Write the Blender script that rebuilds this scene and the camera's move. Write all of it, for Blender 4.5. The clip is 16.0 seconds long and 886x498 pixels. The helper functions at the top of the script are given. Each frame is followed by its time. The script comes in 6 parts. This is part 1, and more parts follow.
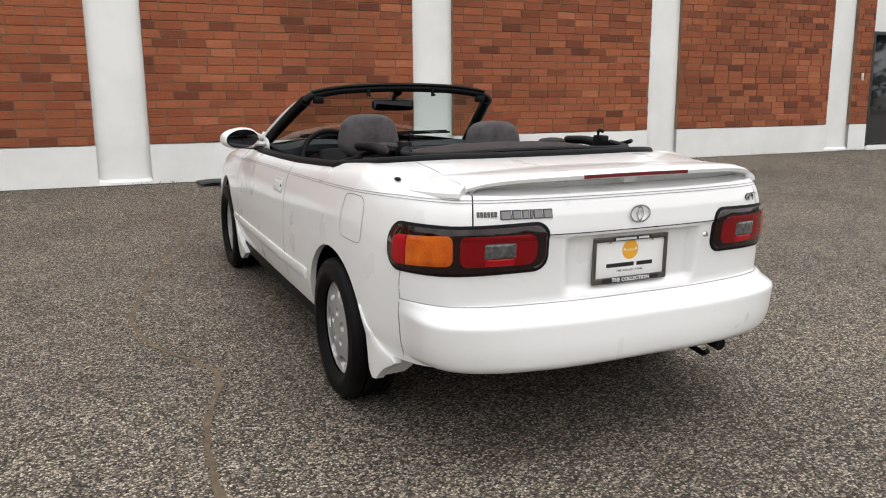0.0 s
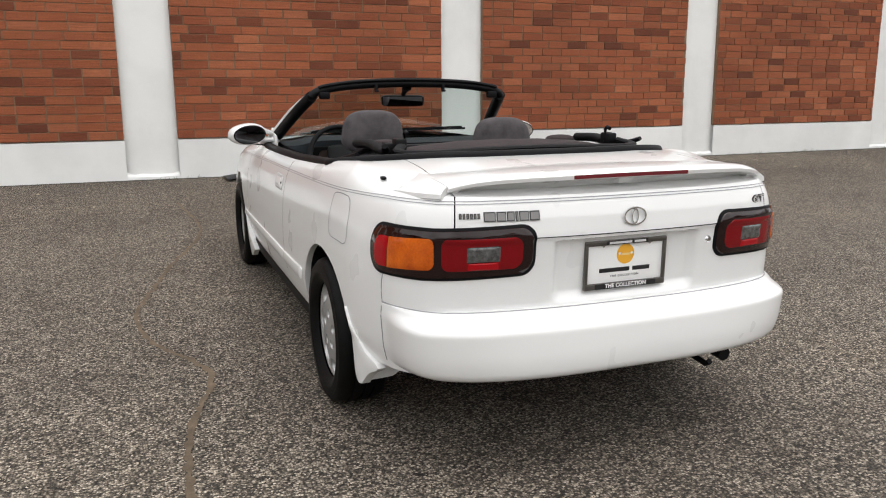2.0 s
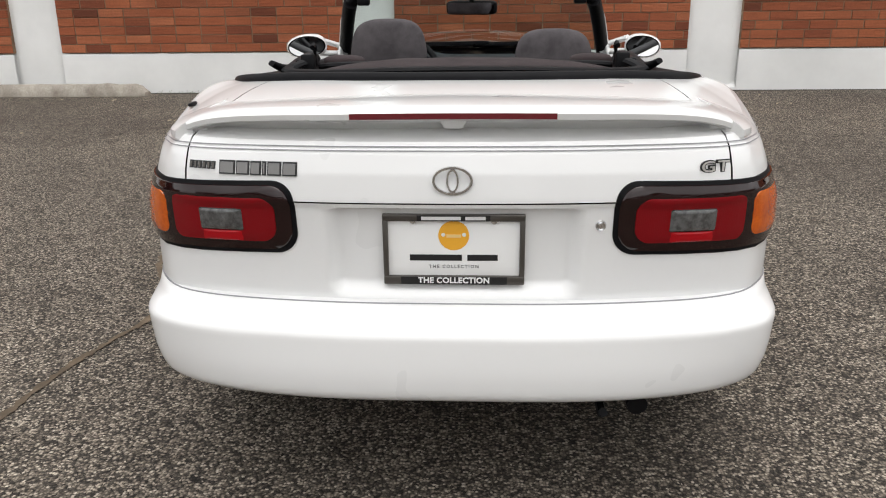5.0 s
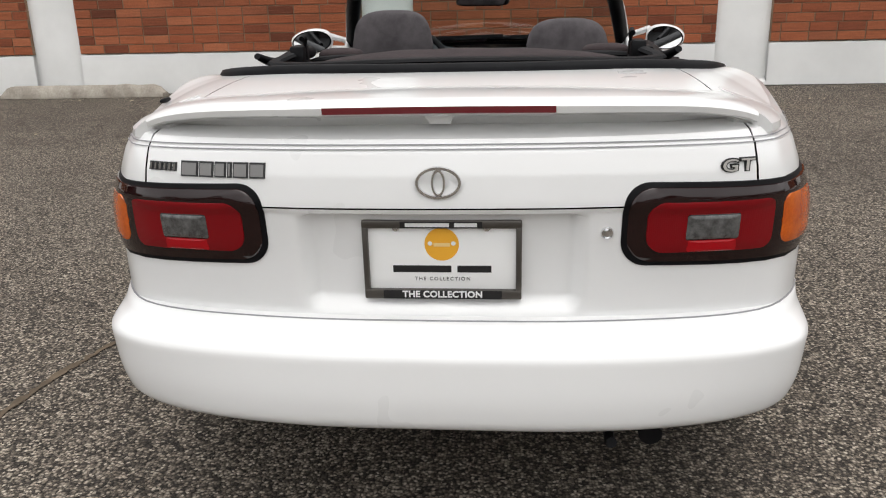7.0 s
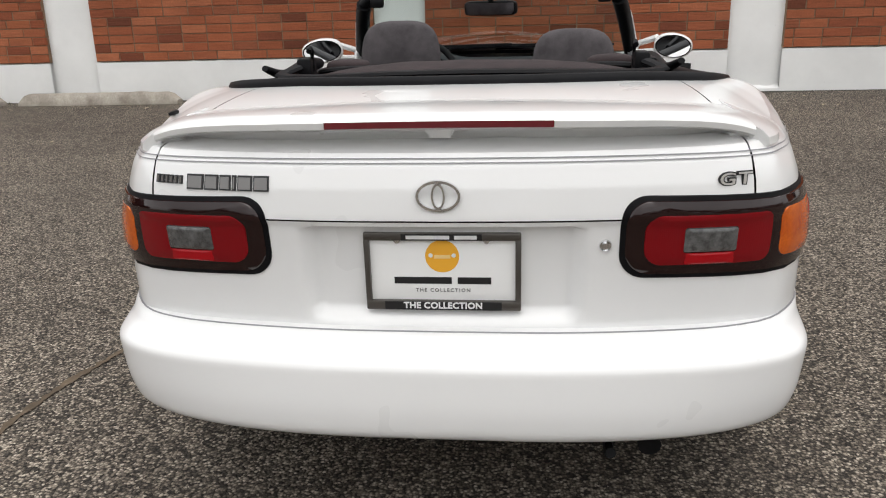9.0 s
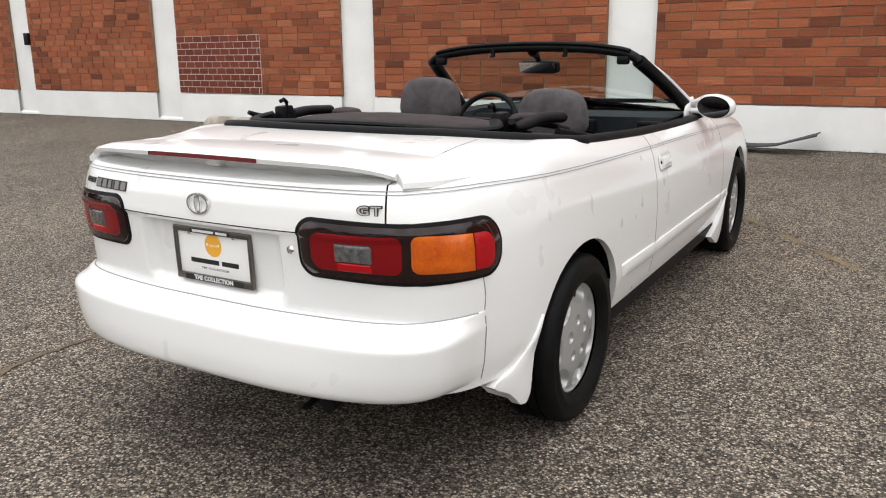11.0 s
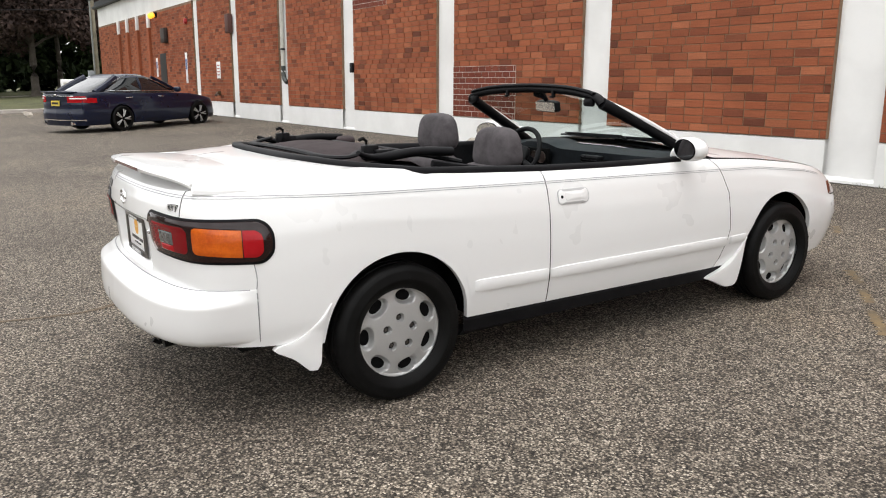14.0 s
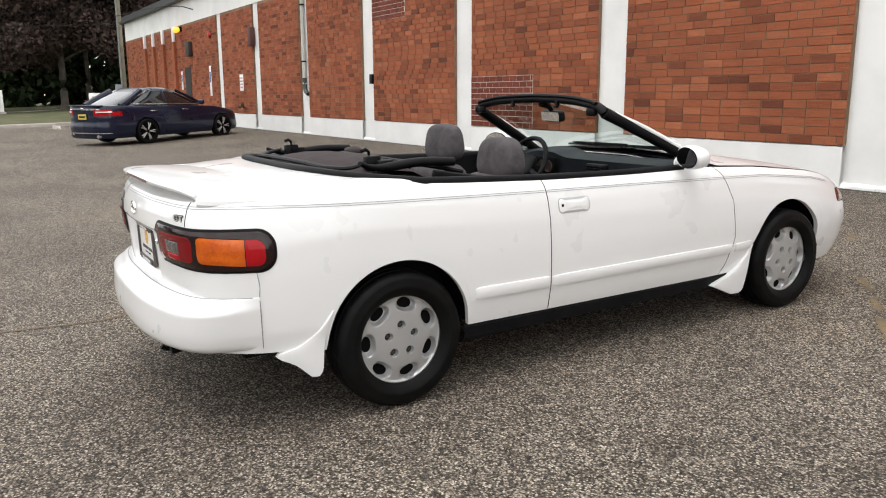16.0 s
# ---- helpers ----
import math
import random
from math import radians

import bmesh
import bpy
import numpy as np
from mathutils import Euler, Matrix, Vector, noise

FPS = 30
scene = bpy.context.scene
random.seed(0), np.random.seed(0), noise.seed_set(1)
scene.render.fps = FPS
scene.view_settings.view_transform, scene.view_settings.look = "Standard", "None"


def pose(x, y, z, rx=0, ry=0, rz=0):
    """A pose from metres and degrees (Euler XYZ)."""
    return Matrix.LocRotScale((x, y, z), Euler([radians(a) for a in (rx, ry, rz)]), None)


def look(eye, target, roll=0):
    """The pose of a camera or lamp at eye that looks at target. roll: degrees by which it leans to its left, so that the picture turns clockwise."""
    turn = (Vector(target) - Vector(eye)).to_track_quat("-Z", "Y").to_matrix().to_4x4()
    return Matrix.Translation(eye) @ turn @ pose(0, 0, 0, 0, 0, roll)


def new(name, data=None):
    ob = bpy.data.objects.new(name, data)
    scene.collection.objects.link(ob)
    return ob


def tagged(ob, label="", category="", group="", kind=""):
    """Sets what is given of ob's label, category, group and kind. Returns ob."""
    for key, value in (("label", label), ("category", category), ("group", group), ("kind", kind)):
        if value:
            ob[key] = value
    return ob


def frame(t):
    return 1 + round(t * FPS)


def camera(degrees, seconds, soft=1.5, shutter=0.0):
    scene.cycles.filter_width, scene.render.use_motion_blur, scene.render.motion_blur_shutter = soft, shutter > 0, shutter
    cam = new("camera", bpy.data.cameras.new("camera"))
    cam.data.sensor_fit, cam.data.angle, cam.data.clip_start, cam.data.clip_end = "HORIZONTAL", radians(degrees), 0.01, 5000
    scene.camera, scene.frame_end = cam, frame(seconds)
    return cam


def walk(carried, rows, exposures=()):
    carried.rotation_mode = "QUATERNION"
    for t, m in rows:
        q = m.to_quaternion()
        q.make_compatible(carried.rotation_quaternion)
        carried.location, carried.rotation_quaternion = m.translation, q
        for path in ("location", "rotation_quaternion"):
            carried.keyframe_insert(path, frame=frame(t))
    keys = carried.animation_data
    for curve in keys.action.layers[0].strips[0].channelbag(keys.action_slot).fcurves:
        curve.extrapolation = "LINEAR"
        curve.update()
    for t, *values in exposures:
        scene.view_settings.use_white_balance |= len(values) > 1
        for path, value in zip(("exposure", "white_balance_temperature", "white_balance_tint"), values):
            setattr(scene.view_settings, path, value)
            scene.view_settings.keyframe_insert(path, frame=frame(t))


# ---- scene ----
cam = camera(59.1, 16.0, 1.1)
PATH = [
    (0, (-0.016, 0.353, 1.219), (0.805, 2.137, 0.841), -0.4),
    (0.5, (0.005, 0.349, 1.227), (0.811, 2.139, 0.843), -0.6),
    (1, (0.044, 0.355, 1.225), (0.837, 2.15, 0.84), -0.5),
    (1.5, (0.104, 0.382, 1.226), (0.867, 2.189, 0.836), -0.7),
    (2, (0.196, 0.377, 1.222), (0.921, 2.2, 0.832), -0.4),
    (2.5, (0.451, 0.289, 1.214), (1.082, 2.142, 0.799), -1.0),
    (3, (0.763, 0.324, 1.194), (1.243, 2.211, 0.738), -0.6),
    (3.5, (1.114, 0.441, 1.196), (1.426, 2.35, 0.686), 0.1),
    (4, (1.439, 0.538, 1.193), (1.608, 2.454, 0.651), 0.7),
    (4.2, (1.538, 0.603, 1.195), (1.63, 2.523, 0.64), 0.5),
    (6.3, (1.81, 1.039, 1.137), (1.646, 2.94, 0.537), -1.3),
    (6.5, (1.812, 1.039, 1.138), (1.642, 2.942, 0.546), -1.4),
    (7, (1.814, 1.04, 1.141), (1.653, 2.945, 0.554), -1.3),
    (7.5, (1.816, 1.043, 1.141), (1.658, 2.946, 0.546), -1.5),
    (8, (1.82, 1.042, 1.146), (1.665, 2.95, 0.564), -1.4),
    (8.5, (1.824, 1.037, 1.146), (1.67, 2.946, 0.57), -1.4),
    (9, (1.842, 1.026, 1.16), (1.646, 2.931, 0.586), -1.5),
    (9.5, (2.085, 0.954, 1.186), (1.765, 2.858, 0.663), -2.4),
    (9.7, (2.252, 0.898, 1.196), (1.849, 2.789, 0.684), -2.1),
    (11.8, (4.047, 1.04, 1.254), (2.787, 2.524, 0.797), -0.7),
    (12, (4.201, 1.09, 1.268), (2.892, 2.532, 0.813), -0.9),
    (12.5, (4.601, 1.203, 1.285), (3.18, 2.538, 0.842), -0.7),
    (13, (4.834, 1.428, 1.264), (3.304, 2.642, 0.833), -1.3),
    (13.5, (5.003, 1.646, 1.296), (3.427, 2.798, 0.861), 0.2),
    (14, (5.162, 1.758, 1.302), (3.536, 2.847, 0.89), 0.3),
    (14.5, (5.217, 1.799, 1.304), (3.564, 2.855, 0.913), -0.1),
    (15, (5.235, 1.803, 1.305), (3.575, 2.846, 0.91), -0.1),
    (15.5, (5.246, 1.809, 1.307), (3.584, 2.849, 0.911), -0.2),
    (16, (5.265, 1.809, 1.309), (3.602, 2.849, 0.921), -0.3),
]
walk(cam, [(t, look(eye, target, roll)) for t, eye, target, roll in PATH], [(0, 0.74), (9.0, 0.58), (12.0, 0.97), (16.0, 0.97)])


def ground_z(y):
    """The lot falls away from the building, steeper at its foot."""
    return np.interp(y, [-14.0, 3.33, 6.5, 10.33, 40.0], [-0.347, 0.0087, 0.0737, 0.2342, 1.139])


# ---- world, sun ----
world = bpy.data.worlds.new("overcast_sky")
scene.world = world
world.use_nodes = True
wn, wl = world.node_tree.nodes, world.node_tree.links
sky = wn.new("ShaderNodeTexSky")
sky.sky_type, sky.sun_disc = "NISHITA", False
sky.sun_elevation, sky.sun_rotation = radians(76), radians(149)
sky.air_density, sky.dust_density, sky.ozone_density = 1.0, 7.0, 1.0
cloud = wn.new("ShaderNodeHueSaturation")
cloud.inputs["Saturation"].default_value = 0.22
wl.new(sky.outputs["Color"], cloud.inputs["Color"])
veil = wn.new("ShaderNodeMixRGB")
veil.inputs["Fac"].default_value, veil.inputs["Color2"].default_value = 0.7, (5.9, 5.9, 5.9, 1)
wl.new(cloud.outputs["Color"], veil.inputs["Color1"])
sky_way = wn.new("ShaderNodeTexCoord")
puffs = wn.new("ShaderNodeTexNoise")
puffs.inputs["Scale"].default_value, puffs.inputs["Detail"].default_value, puffs.inputs["Roughness"].default_value = 2.4, 3.0, 0.5
wl.new(sky_way.outputs["Generated"], puffs.inputs["Vector"])
tone = wn.new("ShaderNodeMapRange")
tone.inputs["From Min"].default_value, tone.inputs["From Max"].default_value = 0.36, 0.64
tone.inputs["To Min"].default_value, tone.inputs["To Max"].default_value = 0.72, 1.28
wl.new(puffs.outputs["Fac"], tone.inputs["Value"])
broken = wn.new("ShaderNodeVectorMath")
broken.operation = "SCALE"
wl.new(veil.outputs["Color"], broken.inputs[0])
wl.new(tone.outputs["Result"], broken.inputs["Scale"])
wl.new(broken.outputs["Vector"], wn["Background"].inputs["Color"])
wn["Background"].inputs["Strength"].default_value = 0.158
sun = new("sun", bpy.data.lights.new("sun", "SUN"))
sun.data.energy, sun.data.angle, sun.data.color = 0.2, radians(90), (1.0, 0.96, 0.9)
sun.matrix_world = look((1.5, -2.5, 12), (0, 0, 0))


# ---- materials ----
def material(name, color, rough=0.5, metal=0.0, coat=0.0, spec=0.5):
    m = bpy.data.materials.new(name)
    m.use_nodes = True
    b = m.node_tree.nodes["Principled BSDF"]
    b.inputs["Base Color"].default_value = (*color, 1)
    b.inputs["Roughness"].default_value, b.inputs["Metallic"].default_value = rough, metal
    b.inputs["Coat Weight"].default_value, b.inputs["Coat Roughness"].default_value = coat, 0.03
    b.inputs["Specular IOR Level"].default_value = spec
    return m


def node(m, kind, **inputs):
    n = m.node_tree.nodes.new("ShaderNode" + kind)
    for key, value in inputs.items():
        n.inputs[key.replace("_", " ")].default_value = value
    return n


def wire(m, a, out, b, inp):
    m.node_tree.links.new(a.outputs[out], b.inputs[inp])


def bsdf(m):
    return m.node_tree.nodes["Principled BSDF"]


def ramp(m, source, out, stops):
    r = m.node_tree.nodes.new("ShaderNodeValToRGB")
    while len(r.color_ramp.elements) < len(stops):
        r.color_ramp.elements.new(0.5)
    for e, (pos, col) in zip(r.color_ramp.elements, stops):
        e.position, e.color = pos, (*col, 1)
    wire(m, source, out, r, "Fac")
    return r


def mix(m, kind, fac, a, b):
    """A colour mix; fac, a and b are numbers, colours or (node, output)."""
    n = m.node_tree.nodes.new("ShaderNodeMix")
    n.data_type, n.blend_type = "RGBA", kind
    for slot, value in ((0, fac), (6, a), (7, b)):
        if isinstance(value, tuple) and hasattr(value[0], "outputs"):
            m.node_tree.links.new(value[0].outputs[value[1]], n.inputs[slot])
        elif isinstance(value, tuple):
            n.inputs[slot].default_value = (*value, 1)
        else:
            n.inputs[slot].default_value = value
    return n


def coords(m):
    return m.node_tree.nodes.new("ShaderNodeTexCoord")


def grain(m, scale, detail=4.0, kind="Object", rough=0.6):
    n = node(m, "TexNoise", Scale=scale, Detail=detail, Roughness=rough)
    wire(m, coords(m), kind, n, "Vector")
    return n


def bump(m, source, out, strength, distance=0.01):
    n = node(m, "Bump", Strength=strength, Distance=distance)
    wire(m, source, out, n, "Height")
    wire(m, n, "Normal", bsdf(m), "Normal")
    return n


def mottled(name, dark, light, scale, rough=0.6, relief=0.2, distance=0.004, metal=0.0, coat=0.0, fine=None, spec=0.4):
    m = material(name, light, rough, metal, coat, spec)
    big, small = grain(m, scale), grain(m, fine or scale * 14, 6.0)
    a = ramp(m, big, "Fac", [(0.3, dark), (0.7, light)])
    b = mix(m, "OVERLAY", 0.35, (a, "Color"), (small, "Fac"))
    m.node_tree.links.new(b.outputs[2], bsdf(m).inputs["Base Color"])
    if relief:
        bump(m, small, "Fac", relief, distance)
    return m


def asphalt_material():
    m = material("weathered_asphalt", (0.08, 0.075, 0.07), 0.85, spec=0.3)
    tc = coords(m)
    stones = node(m, "TexVoronoi", Scale=118.0, Randomness=1.0)
    warp = grain(m, 40.0, 2.0)
    v = mix(m, "ADD", 0.012, (tc, "Object"), (warp, "Color"))
    m.node_tree.links.new(v.outputs[2], stones.inputs["Vector"])
    tone = m.node_tree.nodes.new("ShaderNodeSeparateColor")
    wire(m, stones, "Color", tone, "Color")
    stone = ramp(m, tone, "Red", [(0.0, (0.026, 0.022, 0.018)), (0.36, (0.107, 0.092, 0.077)), (0.64, (0.25, 0.214, 0.176)), (0.86, (0.42, 0.368, 0.306)), (1.0, (0.6, 0.54, 0.462))])
    edge = ramp(m, stones, "Distance", [(0.25, (1, 1, 1)), (0.7, (0.14, 0.134, 0.126))])
    a = mix(m, "MULTIPLY", 0.85, (stone, "Color"), (edge, "Color"))
    big = grain(m, 0.55, 5.0)
    stain = ramp(m, big, "Fac", [(0.32, (0.72, 0.7, 0.68)), (0.55, (1.0, 0.985, 0.955)), (0.75, (1.2, 1.14, 1.05))])
    b = mix(m, "MULTIPLY", 1.0, (a, 2), (stain, "Color"))
    spots = grain(m, 6.0, 3.0)
    dark = ramp(m, spots, "Fac", [(0.33, (0.62, 0.6, 0.58)), (0.45, (1, 1, 1))])
    c = mix(m, "MULTIPLY", 0.7, (b, 2), (dark, "Color"))
    m.node_tree.links.new(c.outputs[2], bsdf(m).inputs["Base Color"])
    bump(m, stones, "Distance", 0.55, 0.006).invert = True
    return m


def brick_material(name, stops, joint_scale=1.0):
    m = material(name, stops[0], 0.85, spec=0.25)
    info = m.node_tree.nodes.new("ShaderNodeObjectInfo")
    island = m.node_tree.nodes.new("ShaderNodeNewGeometry")
    add = m.node_tree.nodes.new("ShaderNodeMath")
    add.operation = "ADD"
    wire(m, info, "Random", add, 0)
    wire(m, island, "Random Per Island", add, 1)
    frac = m.node_tree.nodes.new("ShaderNodeMath")
    frac.operation = "FRACT"
    wire(m, add, 0, frac, 0)
    tone = ramp(m, frac, 0, [(i / (len(stops) - 1), c) for i, c in enumerate(stops)])
    tone.color_ramp.interpolation = "LINEAR"
    geo = m.node_tree.nodes.new("ShaderNodeNewGeometry")
    mapping = node(m, "Mapping", Scale=(2.0, 2.0, 55.0))
    wire(m, geo, "Position", mapping, "Vector")
    rake = node(m, "TexNoise", Scale=1.6, Detail=5.0, Roughness=0.65)
    wire(m, mapping, "Vector", rake, "Vector")
    speck = node(m, "TexNoise", Scale=45.0, Detail=5.0, Roughness=0.7)
    wire(m, geo, "Position", speck, "Vector")
    a = mix(m, "OVERLAY", 0.55, (tone, "Color"), (rake, "Fac"))
    b = mix(m, "OVERLAY", 0.4, (a, 2), (speck, "Fac"))
    stain = node(m, "TexNoise", Scale=0.7, Detail=4.0, Roughness=0.6)
    wire(m, geo, "Position", stain, "Vector")
    wear = ramp(m, stain, "Fac", [(0.3, (0.78, 0.75, 0.73)), (0.6, (1.05, 1.02, 1.0))])
    c = mix(m, "MULTIPLY", 0.8, (b, 2), (wear, "Color"))
    m.node_tree.links.new(c.outputs[2], bsdf(m).inputs["Base Color"])
    bump(m, rake, "Fac", 0.8, 0.008)
    return m


def painted_wall_material():
    m = material("white_masonry_paint", (0.78, 0.78, 0.76), 0.7, spec=0.3)
    geo = m.node_tree.nodes.new("ShaderNodeNewGeometry")
    big = node(m, "TexNoise", Scale=0.9, Detail=5.0, Roughness=0.6)
    fine = node(m, "TexNoise", Scale=14.0, Detail=8.0, Roughness=0.7)
    for n in (big, fine):
        wire(m, geo, "Position", n, "Vector")
    a = ramp(m, big, "Fac", [(0.3, (0.7, 0.7, 0.685)), (0.65, (0.82, 0.82, 0.805))])
    b = ramp(m, fine, "Fac", [(0.2, (0.8, 0.79, 0.77)), (0.34, (1, 1, 1))])
    c = mix(m, "MULTIPLY", 0.6, (a, "Color"), (b, "Color"))
    m.node_tree.links.new(c.outputs[2], bsdf(m).inputs["Base Color"])
    bump(m, fine, "Fac", 0.25, 0.006)
    return m


def glass_material(name, color, rough=0.0, ior=1.45):
    m = material(name, color, rough)
    bsdf(m).inputs["Transmission Weight"].default_value = 1.0
    bsdf(m).inputs["IOR"].default_value = ior
    return m


def thin_glass_material(name, tint):
    m = bpy.data.materials.new(name)
    m.use_nodes = True
    n = m.node_tree.nodes
    n.remove(n["Principled BSDF"])
    clear, gloss, blend, fres = n.new("ShaderNodeBsdfTransparent"), n.new("ShaderNodeBsdfGlossy"), n.new("ShaderNodeMixShader"), n.new("ShaderNodeFresnel")
    clear.inputs["Color"].default_value = (*tint, 1)
    gloss.inputs["Roughness"].default_value = 0.01
    fres.inputs["IOR"].default_value = 1.45
    wire(m, fres, "Fac", blend, "Fac")
    m.node_tree.links.new(clear.outputs[0], blend.inputs[1])
    m.node_tree.links.new(gloss.outputs[0], blend.inputs[2])
    m.node_tree.links.new(blend.outputs[0], n["Material Output"].inputs["Surface"])
    return m


def car_paint(name, color, rough=0.28):
    m = material(name, color, rough, coat=0.7)
    bsdf(m).inputs["Coat Roughness"].default_value = 0.06
    n = grain(m, 3.0, 3.0)
    r = node(m, "MapRange", From_Min=0.3, From_Max=0.7, To_Min=rough - 0.04, To_Max=rough + 0.05)
    wire(m, n, "Fac", r, "Value")
    wire(m, r, "Result", bsdf(m), "Roughness")
    return m


ASPHALT = asphalt_material()
BRICK = brick_material("orange_facing_brick", [(0.12, 0.038, 0.021), (0.26, 0.078, 0.036), (0.33, 0.106, 0.048), (0.3, 0.088, 0.04), (0.165, 0.05, 0.026), (0.38, 0.132, 0.064), (0.26, 0.078, 0.037), (0.32, 0.103, 0.048), (0.22, 0.064, 0.031)])
PATCH_BRICK = brick_material("dark_red_brick", [(0.12, 0.03, 0.018), (0.18, 0.046, 0.026), (0.15, 0.036, 0.02)])
MORTAR = mottled("sandy_mortar", (0.15, 0.095, 0.06), (0.27, 0.18, 0.115), 3.0, 0.95)
PALE_MORTAR = mottled("pale_mortar", (0.5, 0.45, 0.4), (0.62, 0.58, 0.53), 5.0, 0.95)
WALL_PAINT = painted_wall_material()
CONCRETE = mottled("stained_concrete", (0.2, 0.17, 0.14), (0.46, 0.42, 0.36), 4.0, 0.92, 0.5, 0.01)
CURB = mottled("kerb_concrete", (0.3, 0.27, 0.24), (0.45, 0.42, 0.38), 2.0, 0.92)
PAINT = car_paint("white_car_paint", (0.79, 0.79, 0.785), 0.3)
NAVY = car_paint("navy_car_paint", (0.003, 0.0065, 0.023), 0.3)
bsdf(NAVY).inputs["Coat Weight"].default_value, bsdf(NAVY).inputs["Specular IOR Level"].default_value = 0.55, 0.2
BLACK = mottled("black_rubber_trim", (0.004, 0.004, 0.005), (0.008, 0.008, 0.009), 9.0, 0.5, 0.15, 0.001, spec=0.1)
VINYL = mottled("black_vinyl", (0.004, 0.004, 0.005), (0.009, 0.009, 0.01), 14.0, 0.45, 0.3, 0.001, fine=240.0, spec=0.12)
DASH = mottled("blue_black_dash_plastic", (0.018, 0.021, 0.024), (0.028, 0.033, 0.038), 14.0, 0.55, 0.3, 0.001, fine=300.0, spec=0.15)
FABRIC = mottled("grey_velour", (0.045, 0.04, 0.043), (0.085, 0.076, 0.08), 16.0, 0.95, 0.5, 0.002, fine=420.0)
LINING = mottled("plum_grey_top_lining", (0.022, 0.015, 0.016), (0.04, 0.028, 0.029), 12.0, 0.95, 0.4, 0.002, fine=300.0)
TYRE = mottled("tyre_rubber", (0.003, 0.003, 0.003), (0.0065, 0.0065, 0.0065), 14.0, 0.5, 0.35, 0.002, spec=0.1)
# near-black colour standing in for the shade inside the wheel nut holes
WHEEL_SHADE = material("shaded_nut_hole", (0.012, 0.012, 0.012), 0.5, 0.3)
SILVER = mottled("silver_wheel_paint", (0.43, 0.43, 0.425), (0.47, 0.47, 0.465), 3.0, 0.3, 0.0, 0.001, metal=0.45, fine=900.0)
DARK = material("dark_void", (0.004, 0.004, 0.004), 0.95, spec=0.1)
CHROME = material("chrome", (0.75, 0.75, 0.76), 0.12, 1.0)
GUNMETAL = material("gunmetal_plate_frame", (0.13, 0.12, 0.11), 0.35, 0.8)
BADGE = material("badge_metal", (0.2, 0.195, 0.19), 0.35, 0.7)
STRIPE = material("grey_pinstripe", (0.24, 0.24, 0.25), 0.5)
SMOKE_RED = material("smoked_lamp_black", (0.012, 0.003, 0.003), 0.12, coat=0.6, spec=0.2)
LENS_RED = material("red_lens", (0.34, 0.004, 0.008), 0.2, coat=0.25, spec=0.2)
LENS_DEEP = material("deep_red_lens", (0.19, 0.003, 0.006), 0.2, coat=0.25, spec=0.2)
AMBER = mottled("amber_lens", (0.4, 0.055, 0.002), (0.68, 0.14, 0.006), 11.0, 0.2, 0.1, 0.001, coat=0.3)
LENS_CLEAR = mottled("grey_reverse_lens", (0.035, 0.035, 0.035), (0.13, 0.13, 0.13), 60.0, 0.15, 0.5, 0.002, coat=1.0)
for lens in (LENS_RED, LENS_DEEP, AMBER):
    ribs = node(lens, "TexVoronoi", Scale=260.0, Randomness=0.15)
    wire(lens, coords(lens), "Object", ribs, "Vector")
    bump(lens, ribs, "Distance", 0.22, 0.0015)
MIRROR = material("mirror_silver", (0.85, 0.86, 0.87), 0.01, 1.0)
GLASS = thin_glass_material("windscreen_glass", (0.72, 0.8, 0.78))
DARK_GLASS = material("dark_window_glass", (0.012, 0.015, 0.017), 0.04, coat=1.0)
PLATE_WHITE = material("plate_white", (0.88, 0.88, 0.87), 0.35)
INK = material("plate_black_ink", (0.012, 0.012, 0.013), 0.4)
ORANGE = material("plate_orange_ink", (0.85, 0.42, 0.035), 0.4)
WHITE_INK = material("white_ink", (0.78, 0.78, 0.78), 0.4)


# ---- mesh helpers ----
def mesh_object(name, verts, faces, mat, smooth=True, angle=35):
    me = bpy.data.meshes.new(name)
    me.from_pydata([tuple(map(float, v)) for v in verts], [], [tuple(map(int, q)) for q in faces])
    for m in (mat if isinstance(mat, (list, tuple)) else [mat]):
        me.materials.append(m)
    if smooth:
        me.polygons.foreach_set("use_smooth", [True] * len(me.polygons))
        me.set_sharp_from_angle(angle=radians(angle))
    me.validate()
    return new(name, me)


def part(name, geometry, mat, parent, label="", smooth=True, angle=35):
    ob = mesh_object(name, *geometry, mat, smooth, angle)
    ob.parent = parent
    return tagged(ob, label)


def from_bm(bm):
    bm.verts.ensure_lookup_table()
    bm.verts.index_update()
    out = [v.co[:] for v in bm.verts], [[v.index for v in f.verts] for f in bm.faces]
    bm.free()
    return out


def joined(*some):
    verts, faces = [], []
    for v, f in some:
        n = len(verts)
        verts += [tuple(p) for p in v]
        faces += [[i + n for i in q] for q in f]
    return verts, faces


def moved(geometry, m):
    return [tuple(m @ Vector(v)) for v in geometry[0]], geometry[1]


def mirrored(geometry):
    return [(-v[0], v[1], v[2]) for v in geometry[0]], [list(reversed(q)) for q in geometry[1]]


def grid(rows, flip=False, closed=False):
    """Rows of points, all as long, as a sheet of quads."""
    rows = np.asarray(rows, float)
    r, c = rows.shape[:2]
    faces = []
    for i in range(r - 1):
        for j in range(c if closed else c - 1):
            k = (j + 1) % c
            q = [i * c + j, i * c + k, (i + 1) * c + k, (i + 1) * c + j]
            faces.append(q[::-1] if flip else q)
    return rows.reshape(-1, 3).tolist(), faces


